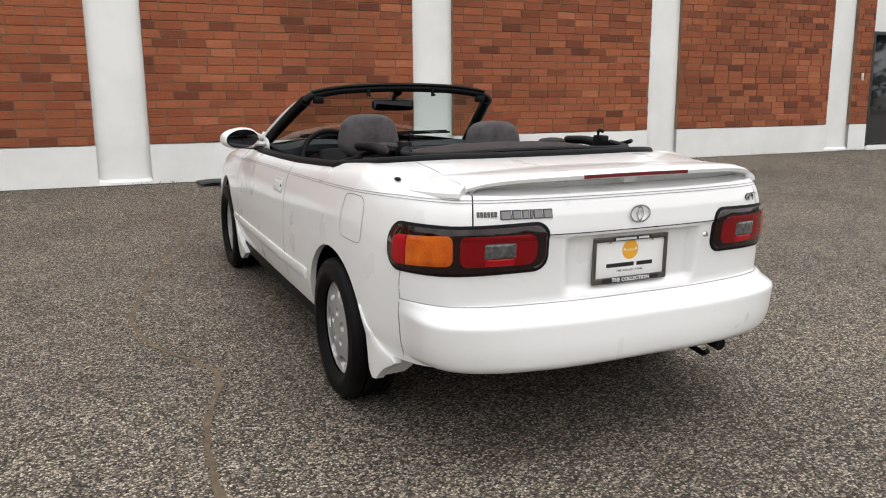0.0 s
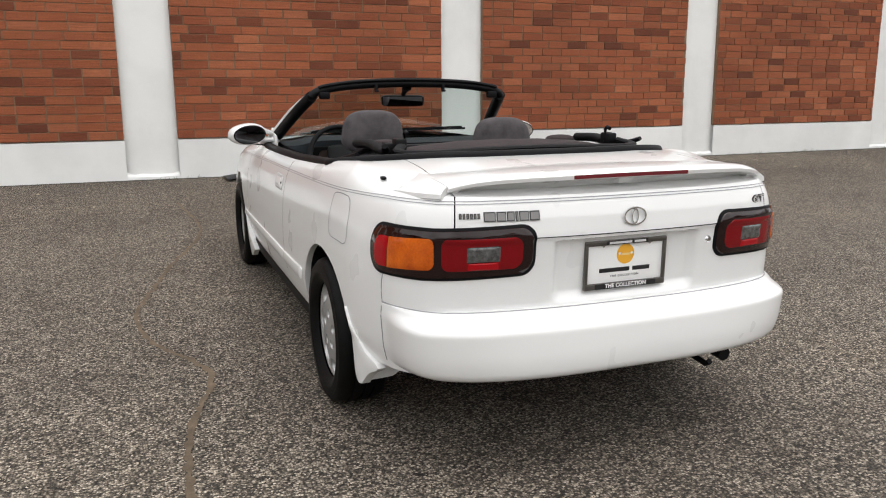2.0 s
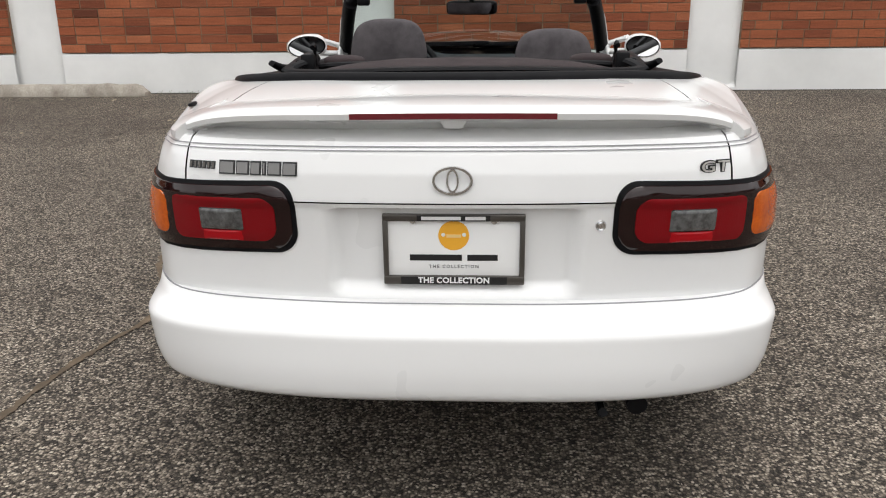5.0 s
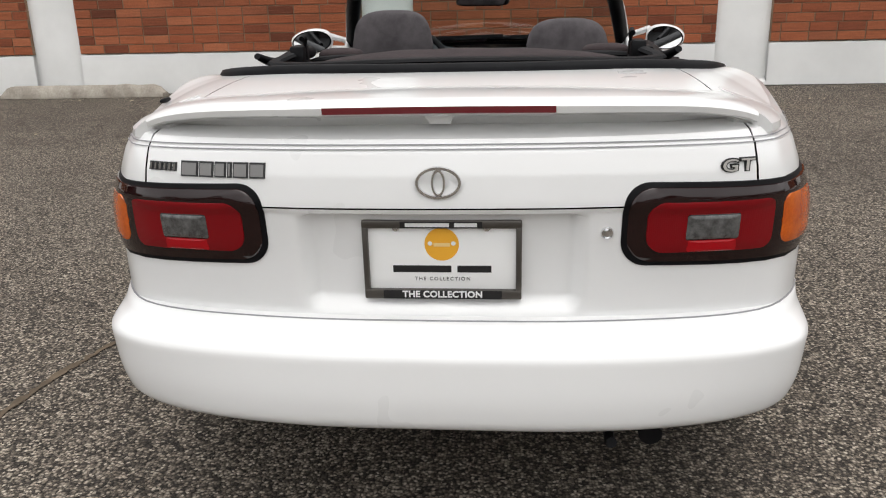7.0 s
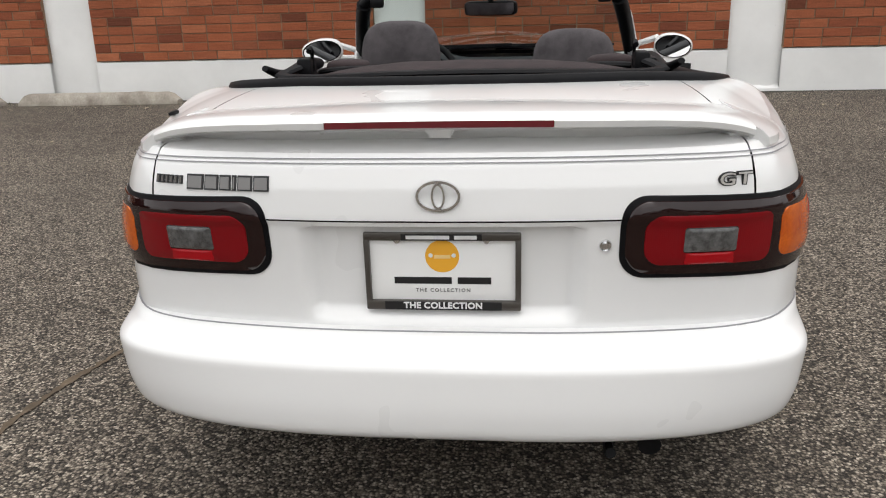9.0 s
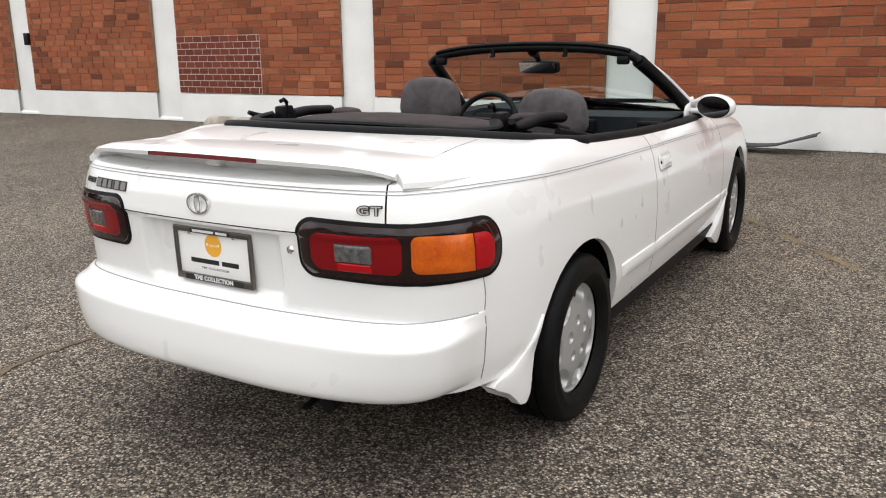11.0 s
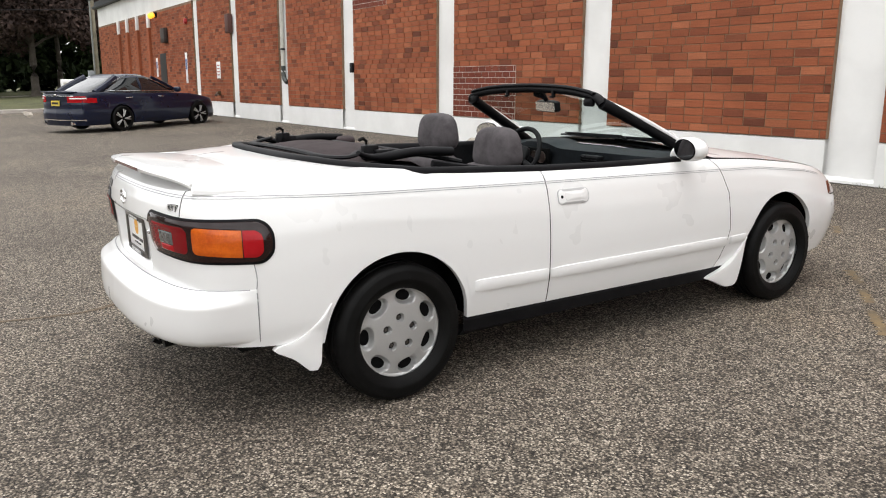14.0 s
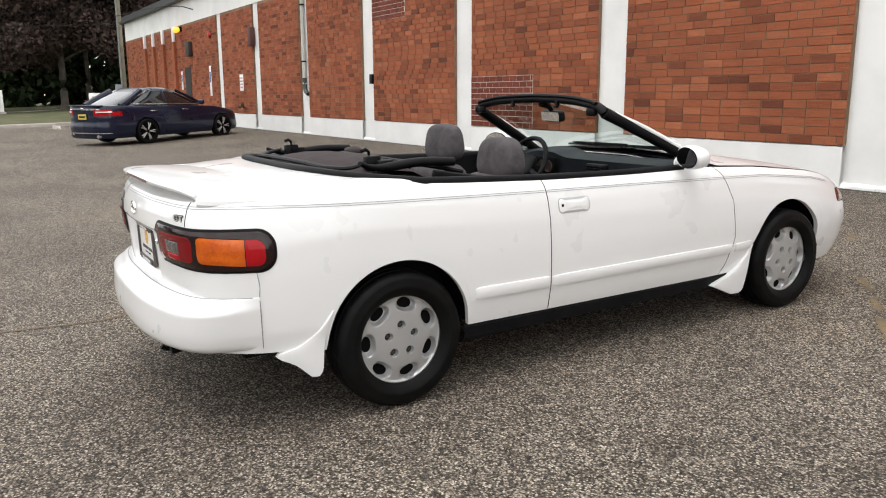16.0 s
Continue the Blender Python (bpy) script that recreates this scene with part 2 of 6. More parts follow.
def block(x0, y0, z0, x1, y1, z1, bevel=0.0, segments=2):
    bm = bmesh.new()
    bmesh.ops.create_cube(bm, size=1.0)
    bmesh.ops.transform(bm, matrix=Matrix.Translation(((x0 + x1) / 2, (y0 + y1) / 2, (z0 + z1) / 2)) @ Matrix.Diagonal((x1 - x0, y1 - y0, z1 - z0, 1)), verts=bm.verts)
    if bevel:
        bmesh.ops.bevel(bm, geom=bm.edges, offset=bevel, segments=segments, affect="EDGES", profile=0.5)
    return from_bm(bm)


def lathe(profile, steps=48, axis="x"):
    """A turned body: profile rows of (radius, height along the axis)."""
    rows = []
    for r, h in profile:
        ring = []
        for k in range(steps):
            a = 2 * math.pi * k / steps
            ring.append((h, r * math.cos(a), r * math.sin(a)) if axis == "x" else (r * math.cos(a), r * math.sin(a), h))
        rows.append(ring)
    return grid(rows, flip=axis != "x", closed=True)


def tube(path, radius, steps=8, flat=1.0):
    """A round bar along a path; radius is a number or one for each point; flat squashes it along z."""
    path = [Vector([float(c) for c in p]) for p in path]
    radius = [radius] * len(path) if isinstance(radius, (int, float)) else [float(r) for r in radius]
    rows = []
    for i, p in enumerate(path):
        d = (path[min(i + 1, len(path) - 1)] - path[max(i - 1, 0)]).normalized()
        side = d.cross(Vector((0, 0, 1)))
        side = side.normalized() if side.length > 1e-3 else Vector((1, 0, 0))
        up = side.cross(d)
        rows.append([p + radius[i] * (math.cos(a) * side + flat * math.sin(a) * up) for a in (2 * math.pi * k / steps for k in range(steps))])
    v, f = grid(rows, closed=True)
    n = len(path)
    f += [list(range(steps))[::-1], [(n - 1) * steps + k for k in range(steps)]]
    return v, f


def smooth_path(points, n):
    """A Catmull-Rom curve through the points, n of them, evenly by length."""
    p = np.asarray(points, float)
    q = np.vstack([2 * p[0] - p[1], p, 2 * p[-1] - p[-2]])
    out = []
    for i in range(1, len(q) - 2):
        for t in np.linspace(0, 1, 16, endpoint=False):
            a, b, c, d = q[i - 1 : i + 3]
            out.append(0.5 * (2 * b + (c - a) * t + (2 * a - 5 * b + 4 * c - d) * t**2 + (3 * b - a - 3 * c + d) * t**3))
    out = np.array(out + [p[-1]])
    s = np.r_[0, np.cumsum(np.linalg.norm(np.diff(out, axis=0), axis=1))]
    at = np.linspace(0, s[-1], n)
    return np.stack([np.interp(at, s, out[:, k]) for k in range(p.shape[1])], 1)


def writing(text, size, depth, spacing=1.0, bold=0.0):
    """Letters of the built-in font as a mesh, lying in the xz plane, middle at the origin, facing -y."""
    curve = bpy.data.curves.new("writing", "FONT")
    curve.body, curve.size, curve.extrude, curve.space_character, curve.offset = text, size, depth / 2, spacing, bold
    curve.align_x, curve.align_y, curve.resolution_u = "CENTER", "CENTER", 3
    ob = new("writing", curve)
    me = bpy.data.meshes.new_from_object(ob.evaluated_get(bpy.context.evaluated_depsgraph_get()))
    verts, faces = [v.co[:] for v in me.vertices], [list(q.vertices) for q in me.polygons]
    bpy.data.objects.remove(ob)
    bpy.data.curves.remove(curve)
    bpy.data.meshes.remove(me)
    return [(x, -z, y) for x, y, z in verts], faces


def empty(name, m, label, category, group="", kind=""):
    ob = new(name)
    ob.empty_display_size = 0.2
    ob.matrix_world = m
    return tagged(ob, label, category, group, kind)


def structure(name, geometry, mat, label, category="", smooth=False):
    return tagged(mesh_object(name, *geometry, mat, smooth), label, category, "", "structure")


# ---- ground ----
gx = np.r_[np.linspace(-900, -70, 14), np.linspace(-60, 30, 46), np.linspace(40, 900, 14)]
gy = np.sort(np.r_[np.linspace(-900, -60, 14), np.linspace(-50, 60, 56), np.linspace(80, 900, 14), 3.33, 6.5, 10.33])
structure("ground", grid([[(x, y, ground_z(y)) for x in gx] for y in gy]), ASPHALT, "worn grey asphalt lot with pale exposed aggregate", "asphalt", True)

# ---- building ----
FACE, GROOVE, PLINTH, BRICK_TOP, ROOF = 10.33, 10.395, 0.715, 4.15, 5.05
PIER_LEFT = [12.14, 8.144, 4.155, 0.148, -3.883, -7.91, -11.98, -15.86, -19.76, -23.7]
PIER_WIDTH = 0.595
COURSE, LENGTH, JOINT = 0.1016, 0.305, 0.011
WEST, EAST = -40.2, 26.0

structure("wall_north", joined(block(WEST, GROOVE + 0.003, -0.4, 13.2, GROOVE + 0.3, ROOF), block(15.0, GROOVE + 0.003, -0.4, EAST, GROOVE + 0.3, ROOF), block(13.2, GROOVE + 0.003, 2.36, 15.0, GROOVE + 0.3, ROOF)), WALL_PAINT, "white painted masonry wall with recessed piers", "wall")
structure("wall_west", block(WEST, GROOVE + 0.31, -0.4, WEST + 0.3, 34.0, ROOF), WALL_PAINT, "white painted end wall of the building", "wall")
structure("wall_fascia", block(WEST - 0.02, FACE + 0.012, BRICK_TOP + 0.002, EAST, GROOVE + 0.002, ROOF), WALL_PAINT, "white painted band above the brick panels", "trim")
structure("roof", joined(block(WEST - 0.25, FACE - 0.22, ROOF + 0.003, EAST, 34.2, ROOF + 0.12, 0.01), block(WEST - 0.15, FACE - 0.1, ROOF + 0.121, EAST, 34.1, ROOF + 0.34, 0.01)), material("dark_roof_edge", (0.03, 0.032, 0.035), 0.6), "dark flat roof edge with a gutter", "roof")


def uneven_plinth(x0, x1):
    """The plinth's face, its paint edge a little ragged along the top."""
    n = max(2, int((x1 - x0) / 0.05))
    rows = [[], [], []]
    for i in range(n + 1):
        x = x0 + (x1 - x0) * i / n
        top = PLINTH - 0.012 + 0.006 * noise.noise((x * 9, 0, 0)) + 0.004 * noise.noise((x * 31, 5, 0))
        rows[0].append((x, FACE + 0.004 * noise.noise((x * 2, 3, 0)), -0.3))
        rows[1].append((x, FACE + 0.004 * noise.noise((x * 2, 3, 0)), top))
        rows[2].append((x, GROOVE, top))
    return grid(rows)


def stretch_between(i):
    """Left and right end of the brick bay to the left of pier i."""
    left = PIER_LEFT[i + 1] + PIER_WIDTH if i + 1 < len(PIER_LEFT) else -29.4
    return left, PIER_LEFT[i]


BAYS = [stretch_between(i) for i in range(len(PIER_LEFT))]
for i, (x0, x1) in enumerate(BAYS + [(PIER_LEFT[0] + PIER_WIDTH, 13.19), (15.01, EAST), (WEST, -29.4)]):
    if i >= len(BAYS) - 1 and x1 < -20:
        continue
    structure("plinth_%d" % (i + 1), uneven_plinth(x0, x1), WALL_PAINT, "white painted plinth under the brick", "plinth")
for i, x in enumerate(PIER_LEFT):
    rows = [[(x + PIER_WIDTH * k / 8, FACE + y + 0.006 * noise.noise((x + k * 0.4, j, 0)), z + 0.012 * noise.noise((x + k * 0.7, j, 3))) for k in range(9)] for j, (y, z) in enumerate([(0.0, -0.3), (0.004, 0.268), (0.02, 0.285), (0.05, 0.295), (0.0655, 0.325)])]
    structure("pier_foot_%d" % (i + 1), grid(rows), WALL_PAINT, "chipped white ledge at a pier's foot", "ledge", True)
    rows = [[(x + PIER_WIDTH * k / 8, GROOVE - 0.012 + 0.012 * abs(k - 4) / 4 * (k in (0, 8)) + 0.003 * noise.noise((x + k, j * 0.6, 0)), z) for k in range(9)] for j, z in enumerate(np.linspace(0.3, BRICK_TOP, 24))]
    structure("pier_%d" % (i + 1), grid(rows), WALL_PAINT, "white painted pier between two brick bays", "pier", True)
BRICK_SHAPES = {}


def brick_mesh(width, height=COURSE - JOINT):
    """One brick's five open faces with slightly broken arrises; y runs into the wall."""
    key = (round(width, 2), round(height, 3))
    if key not in BRICK_SHAPES:
        w, h, d, c = key[0] / 2, key[1] / 2, 0.03, 0.0025
        verts = [(-w, d, -h), (w, d, -h), (w, d, h), (-w, d, h), (-w, c, -h), (w, c, -h), (w, c, h), (-w, c, h), (-w + c, 0, -h + c), (w - c, 0, -h + c), (w - c, 0, h - c), (-w + c, 0, h - c)]
        faces = [[8, 9, 10, 11]]
        for a in (0, 4):
            faces += [[a + k, a + (k + 1) % 4, a + 4 + (k + 1) % 4, a + 4 + k] for k in range(4)]
        BRICK_SHAPES[key] = (verts, faces)
    return key, BRICK_SHAPES[key]


BRICK_DATA = {}


def lay_bricks(panel, spots, mat, single):
    """spots: (x, z, width, height, set back). The lowest ones become objects, the rest one mesh."""
    loose = []
    for n, (x, z, w, h, back) in enumerate(spots):
        key, (verts, faces) = brick_mesh(w, h)
        if n < single:
            if (key, mat.name) not in BRICK_DATA:
                me = bpy.data.meshes.new("brick")
                me.from_pydata(verts, [], faces)
                me.materials.append(mat)
                BRICK_DATA[key, mat.name] = me
            ob = new("brick", BRICK_DATA[key, mat.name])
            ob.location = (x, FACE + back, z)
            ob.parent = panel
        else:
            loose.append(([(vx + x, vy + FACE + back, vz + z) for vx, vy, vz in verts], faces))
    if loose:
        ob = part("brickwork", joined(*loose), mat, panel, smooth=False)
        tagged(ob, kind="stuff")


PATCHES = [(-7.315, -5.45, 0.715, 1.631), (-11.385, -9.85, 2.95, 3.46)]


def bond(x0, x1, z0, z1, seed, length=LENGTH, skip=(), course=COURSE):
    rng, spots = random.Random(seed), []
    for row in range(int((z1 - z0) / course)):
        z = z0 + (row + 0.5) * course
        x = x0 - rng.choice((0.0, 0.5, 0.33, 0.66)) * length
        if length < 0.25:
            x = x0 - 0.5 * length * (row % 2)
        while x < x1 - 0.03:
            a, b = max(x, x0), min(x + length, x1)
            x += length
            if b - a < 0.04 or any(a < s[1] and b > s[0] and s[2] < z < s[3] for s in skip):
                if b - a >= 0.04:
                    for s in skip:
                        if s[2] < z < s[3] and a < s[1] and b > s[1] + 0.04:
                            spots.append(((s[1] + b) / 2, z, b - s[1] - JOINT, course - JOINT, rng.uniform(-0.002, 0.002)))
                continue
            spots.append(((a + b) / 2, z, b - a - JOINT, course - JOINT, rng.uniform(-0.003, 0.002)))
    return spots


def build_brickwork():
    """Called last: the brick bays of the long wall."""
    stretches = BAYS + [(PIER_LEFT[0] + PIER_WIDTH, 13.19), (15.01, EAST)]
    for i, (x0, x1) in enumerate(stretches):
        low = PLINTH if x1 > -20.2 and i != len(BAYS) - 1 else -0.3
        panel = structure("brick_wall_%d" % (i + 1), joined(block(x0 + 0.004, FACE + 0.009, low, x1 - 0.004, GROOVE + 0.002, BRICK_TOP)), MORTAR, "panel of orange-red bricks with sandy mortar joints", "brick wall")
        near = 0 <= i < 6
        lay_bricks(panel, bond(x0, x1, low, BRICK_TOP, 11 + i, skip=PATCHES), BRICK, 300 if near else 0)
    for n, (x0, x1, z0, z1) in enumerate(PATCHES):
        panel = structure("brick_patch_%d" % (n + 1), block(x0, FACE + 0.001, z0, x1, FACE + 0.0085, z1), PALE_MORTAR, "patch of dark red bricks with pale mortar joints", "brick wall")
        lay_bricks(panel, [(x, z, w, h, -0.004) for x, z, w, h, _ in bond(x0, x1, z0, z1, 70 + n, 0.2)], PATCH_BRICK, 120)
    # far end: brick with four slim brick piers that carry short white caps
    panel = structure("brick_wall_%d" % (len(stretches) + 1), block(WEST + 0.004, FACE + 0.009, -0.3, -29.404, GROOVE + 0.002, BRICK_TOP), MORTAR, "far end panel of orange-red bricks", "brick wall")
    lay_bricks(panel, bond(WEST, -29.4, -0.3, BRICK_TOP, 99), BRICK, 0)
    for n, x in enumerate((-29.65, -31.6, -33.5, -35.3)):
        post = structure("brick_pier_%d" % (n + 1), block(x - 0.16, FACE - 0.11, -0.3, x + 0.16, FACE - 0.004, 3.54), BRICK, "slim dark brick pier with a white cap", "pier")
        part("cap", block(x - 0.13, FACE - 0.1, 3.542, x + 0.13, FACE - 0.004, BRICK_TOP, 0.01), WALL_PAINT, post, "short white painted cap")


# ---- white convertible ----
# Car space: u to the right, v ahead from the rear axle, w up from the ground.
convertible = empty("convertible_car", pose(1.694, 3.33, 0.0207, 1.747, 0, -0.4), "glossy white two-door convertible with its black soft top folded down", "car")
PLAN = smooth_path([(0, -0.85), (0.2, -0.846), (0.35, -0.834), (0.5, -0.812), (0.6, -0.785), (0.67, -0.745), (0.722, -0.675), (0.755, -0.6), (0.781, -0.5), (0.811, -0.35), (0.83, -0.15), (0.841, 0.05), (0.846, 0.35), (0.848, 0.75), (0.848, 1.3), (0.848, 1.8), (0.845, 2.1), (0.84, 2.4), (0.828, 2.7), (0.808, 2.97), (0.768, 3.19), (0.672, 3.362), (0.48, 3.475), (0.25, 3.53), (0, 3.55)], 900)
PLAN_S = np.r_[0, np.cumsum(np.linalg.norm(np.diff(PLAN, axis=0), axis=1))]
PLAN_T = np.gradient(PLAN, axis=0)
PLAN_T /= np.linalg.norm(PLAN_T, axis=1)[:, None]
TOP_V = [-0.86, -0.7, -0.5, -0.35, -0.2, 0.0, 0.3, 0.6, 0.8, 1.14, 1.4, 1.7, 2.0, 2.35, 2.83, 3.0, 3.2, 3.4, 3.55]
TOP_W = [0.913, 0.918, 0.918, 0.93, 0.95, 0.938, 0.915, 0.895, 0.882, 0.867, 0.858, 0.852, 0.845, 0.815, 0.75, 0.715, 0.655, 0.6, 0.585]


def plan(s):
    """Place and outward normal on the body's plan line, s metres from the middle of the tail."""
    u, v = (np.interp(s, PLAN_S, PLAN[:, k]) for k in (0, 1))
    tu, tv = (np.interp(s, PLAN_S, PLAN_T[:, k]) for k in (0, 1))
    return np.array([u, v]), np.array([tv, -tu])


def s_at(v):
    """Length along the plan line at which the flank passes v."""
    return float(np.interp(v, PLAN[:, 1], PLAN_S))


def s_tail(u):
    return float(np.interp(u, PLAN[:120, 0], PLAN_S[:120]))


def top_w(s):
    return float(np.interp(plan(s)[0][1], TOP_V, TOP_W))


def inset(s, w):
    (u, v), (nu, nv) = plan(s)
    h = top_w(s) - w
    side = np.interp(h, [0, 0.015, 0.04, 0.09, 0.18, 0.3], [0.085, 0.064, 0.045, 0.026, 0.007, 0.0]) + np.interp(w, [0.16, 0.22, 0.3, 0.4, 0.5], [0.07, 0.05, 0.024, 0.004, 0.0])
    tail = np.interp(w, [0.3, 0.5, 0.58, 0.68, 0.775, 0.787, 0.8, 0.85, 0.89, 0.912, 0.925], [0.06, 0.03, 0.022, 0.016, 0.008, 0.0, 0.001, 0.009, 0.022, 0.036, 0.055])
    nose = np.interp(w, [0.15, 0.22, 0.3, 0.45, 0.53, 0.57, 0.6], [0.2, 0.08, 0.03, 0.0, 0.03, 0.07, 0.11])
    return nu**2 * side + (nv**2) * (tail if nv < 0 else nose)


def skin(s, w, out=0.0):
    """A point of the body's right-hand skin."""
    (u, v), (nu, nv) = plan(s)
    d = out - inset(s, w)
    return (u + nu * d, v + nv * d, w)


def low_w(v):
    """Lower edge of the flank: sill, wheel arches, nose."""
    sill = np.interp(v, [-0.7, -0.45, -0.36, 0.33, 2.1, 2.2, 2.9, 3.0, 3.3], [0.33, 0.315, 0.3, 0.283, 0.245, 0.235, 0.19, 0.18, 0.19])
    for centre, radius, lift in ((0.012, 0.327, 0.297), (2.557, 0.342, 0.268)):
        if abs(v - centre) < radius:
            sill = max(sill, lift + math.sqrt(radius**2 - (v - centre) ** 2))
    return float(sill)


def flank(v0, v1, step=0.014, rows=26, lean0=None, lean1=None, s0=None, low=None):
    """A panel of the right flank from v0 to v1 with a turned-in lower lip; lean: how its ends bow with height."""
    a, b = s0 if s0 is not None else s_at(v0), s_at(v1)
    n = max(4, int((b - a) / step))
    lines = []
    for j in range(-1, rows + 1):
        line = []
        for i in range(n + 1):
            s = a + (b - a) * i / n
            v = plan(s)[0][1]
            bottom, top = (low or low_w)(v), top_w(s)
            w = bottom + (top - bottom) * max(j, 0) / rows
            shift = (lean0(w) * (1 - i / n) if lean0 else 0) + (lean1(w) * i / n if lean1 else 0)
            line.append(skin(s + shift, w, -0.024 if j < 0 else 0.0))
        lines.append(line)
    return grid(lines)


def both(name, geometry, mat, label="", angle=35):
    """A part on each side of the car."""
    right = part(name, geometry, mat, convertible, label, angle=angle)
    left = part(name, mirrored(geometry), mat, convertible, label, angle=angle)
    return right, left


GAP = 0.0025
LID = s_tail(0.6)
door_front = lambda w: float(np.interp(w, [0.2, 0.3, 0.45, 0.65, 0.8, 0.86], [-0.09, -0.03, 0.02, 0.0, -0.06, -0.12]))
both("front_wing", flank(2.06 + GAP, 3.547, lean0=door_front), PAINT)
both("door", flank(0.79 + GAP, 2.06 - GAP, 0.03, lean1=door_front), PAINT, "long white door with a moulded strip")
both("quarter_panel", flank(0, 0.79 - GAP, 0.013, s0=LID + GAP), PAINT)
# dark shell behind the shut lines
both("inner_shell", grid([[skin(s, low_w(plan(s)[0][1]) + 0.03 + (top_w(s) - 0.036 - low_w(plan(s)[0][1])) * k, -0.025 if plan(s)[0][1] > -0.7 else -0.05) for s in np.linspace(0.0, PLAN_S[-1] - 0.02, 220)] for k in np.linspace(0, 1, 6)]), DARK)


def tail_sheet(w0, w1, s1, rows, push=None, n=40):
    lines = []
    for w in np.linspace(0, 1, rows):
        line = []
        for s in np.linspace(-s1, s1, n * 2 + 1):
            z = (w0(abs(s)) if callable(w0) else w0) * (1 - w) + (w1(abs(s)) if callable(w1) else w1) * w
            x, y, z = skin(abs(s), z)
            x = math.copysign(x, s)
            line.append((x, y + (push(x, z) if push else 0), z))
        lines.append(line)
    return grid(lines)


def plate_recess(u, w):
    a = np.clip((0.287 - abs(u)) / 0.04, 0, 1) * np.clip((w - 0.558) / 0.04, 0, 1) * np.clip((0.776 - w) / 0.01, 0, 1)
    return 0.03 * a * a * (3 - 2 * a)


part("rear_panel", tail_sheet(0.5, 0.7855, LID + GAP, 60, plate_recess, 70), PAINT, convertible, "white rear panel with a number plate recess")
lid_top = lambda s: top_w(s)
part("boot_lid_face", tail_sheet(0.789, lid_top, LID - GAP, 22), PAINT, convertible)


# rear deck between the shoulder line and the hood well
def well(k):
    """The edge of the hood well: k from 0 at the middle of the tail to 1 at the flank."""
    a = k * math.pi / 2
    u = (0.665 + 0.06 * k**4) * math.sin(a) ** 0.55
    v = 0.12 - 0.35 * max(math.cos(a), 0.0) ** 0.6
    return u, v


def well_w(u, v):
    return float(np.interp(v, [-0.21, -0.15, 0.12], [0.975, 0.966, 0.93]))


S_WELL = s_at(0.12)


def deck(s0, s1, n, k0, k1):
    lines = []
    for r in np.linspace(0, 1, 14):
        line = []
        for i in range(n + 1):
            s = s0 + (s1 - s0) * i / n
            a = np.array(skin(s, top_w(s)))
            u, v = well(k0 + (k1 - k0) * i / n)
            b = np.array((u, v, well_w(u, v)))
            p = a + (b - a) * r
            p[2] += 0.010 * math.sin(math.pi * r) ** 0.8 + 0.012 * (1 - (p[0] / 0.75) ** 2) * math.sin(math.pi * r)
            line.append(p)
        lines.append(line)
    return grid(lines, flip=True)


K_LID = 0.5
half = deck(0.0, LID - GAP, 30, 0.0, K_LID)
part("boot_lid_top", joined(half, mirrored(half)), PAINT, convertible)
both("quarter_top", deck(LID + GAP, S_WELL, 40, K_LID + 0.004, 1.0), PAINT)

# bonnet and cowl
lines = []
for s in np.linspace(s_at(2.0), PLAN_S[-1] - 0.01, 60):
    u, v, w = skin(s, top_w(s))
    lines.append([(u * k, v + 0.03 * (1 - k * k) * (v - 2) / 1.4, w + (0.06 - 0.025 * (v - 2.0)) * (1 - abs(k) ** 2.4)) for k in np.linspace(1, -1, 33)])
part("bonnet", grid(lines), PAINT, convertible, "white bonnet sloping down to the nose")
part("cowl", grid([[(u, 2.0 + 0.11 * (1 - (u / 0.72) ** 2) + dv, 0.845 + 0.045 * (1 - (u / 0.74) ** 2) + dw) for u in np.linspace(-0.72, 0.72, 25)] for dv, dw in ((0.05, -0.022), (0.0, -0.006), (-0.10, -0.015))], flip=True), BLACK, convertible, "black cowl panel under the windscreen")

# rear bumper, one moulding wrapped round both corners
BUMPER = [(0.0, -0.05), (0.0, -0.006), (-0.004, 0.012), (-0.02, 0.029), (-0.034, 0.052), (-0.045, 0.066), (-0.055, 0.0705), (-0.075, 0.073), (-0.135, 0.079), (-0.178, 0.0775), (-0.196, 0.072), (-0.208, 0.058), (-0.2155, 0.035), (-0.2185, -0.05)]
fine = smooth_path([(dw, out, 0.0) for dw, out in BUMPER], 44)
lines = []
S_BUMP = s_at(-0.565)
for dw, out, _ in fine:
    line = []
    low = max(0.0, (-dw - 0.052) / 0.166)
    for s in np.linspace(-S_BUMP, S_BUMP, 141):
        a = abs(s)
        edge = np.interp(a, [0, 0.6, S_BUMP], [0.559, 0.557, 0.552])
        fade = min(1.0, max(0.0, (S_BUMP - a) / 0.228))
        round_off = 0.063 + 0.937 * fade * fade * (3 - 2 * fade)
        (u, v), (nu, nv) = plan(a)
        w = edge + dw * np.interp(a, [0, 0.6, S_BUMP], [1.0, 1.015, 0.975])
        d = out * round_off - inset(a, w) * nu**2 + 0.0015 - 0.023 * low * math.exp(-(((a - 0.68) / 0.2) ** 2))
        line.append((math.copysign(u + nu * d, s), v + nv * d, w))
    lines.append(line)
bumper = part("rear_bumper", grid(lines, flip=True), PAINT, convertible, "deep white moulded rear bumper", angle=60)
seam = [np.array(p) for p in lines[int(np.argmin(abs(fine[:, 0] + 0.001) + 9 * (fine[:, 1] < -0.008)))]]
part("seam", tube([(u, v + 0.0004, w) for u, v, w in seam[::3]], 0.0022, 6), STRIPE, bumper, "thin dark seam along the bumper")
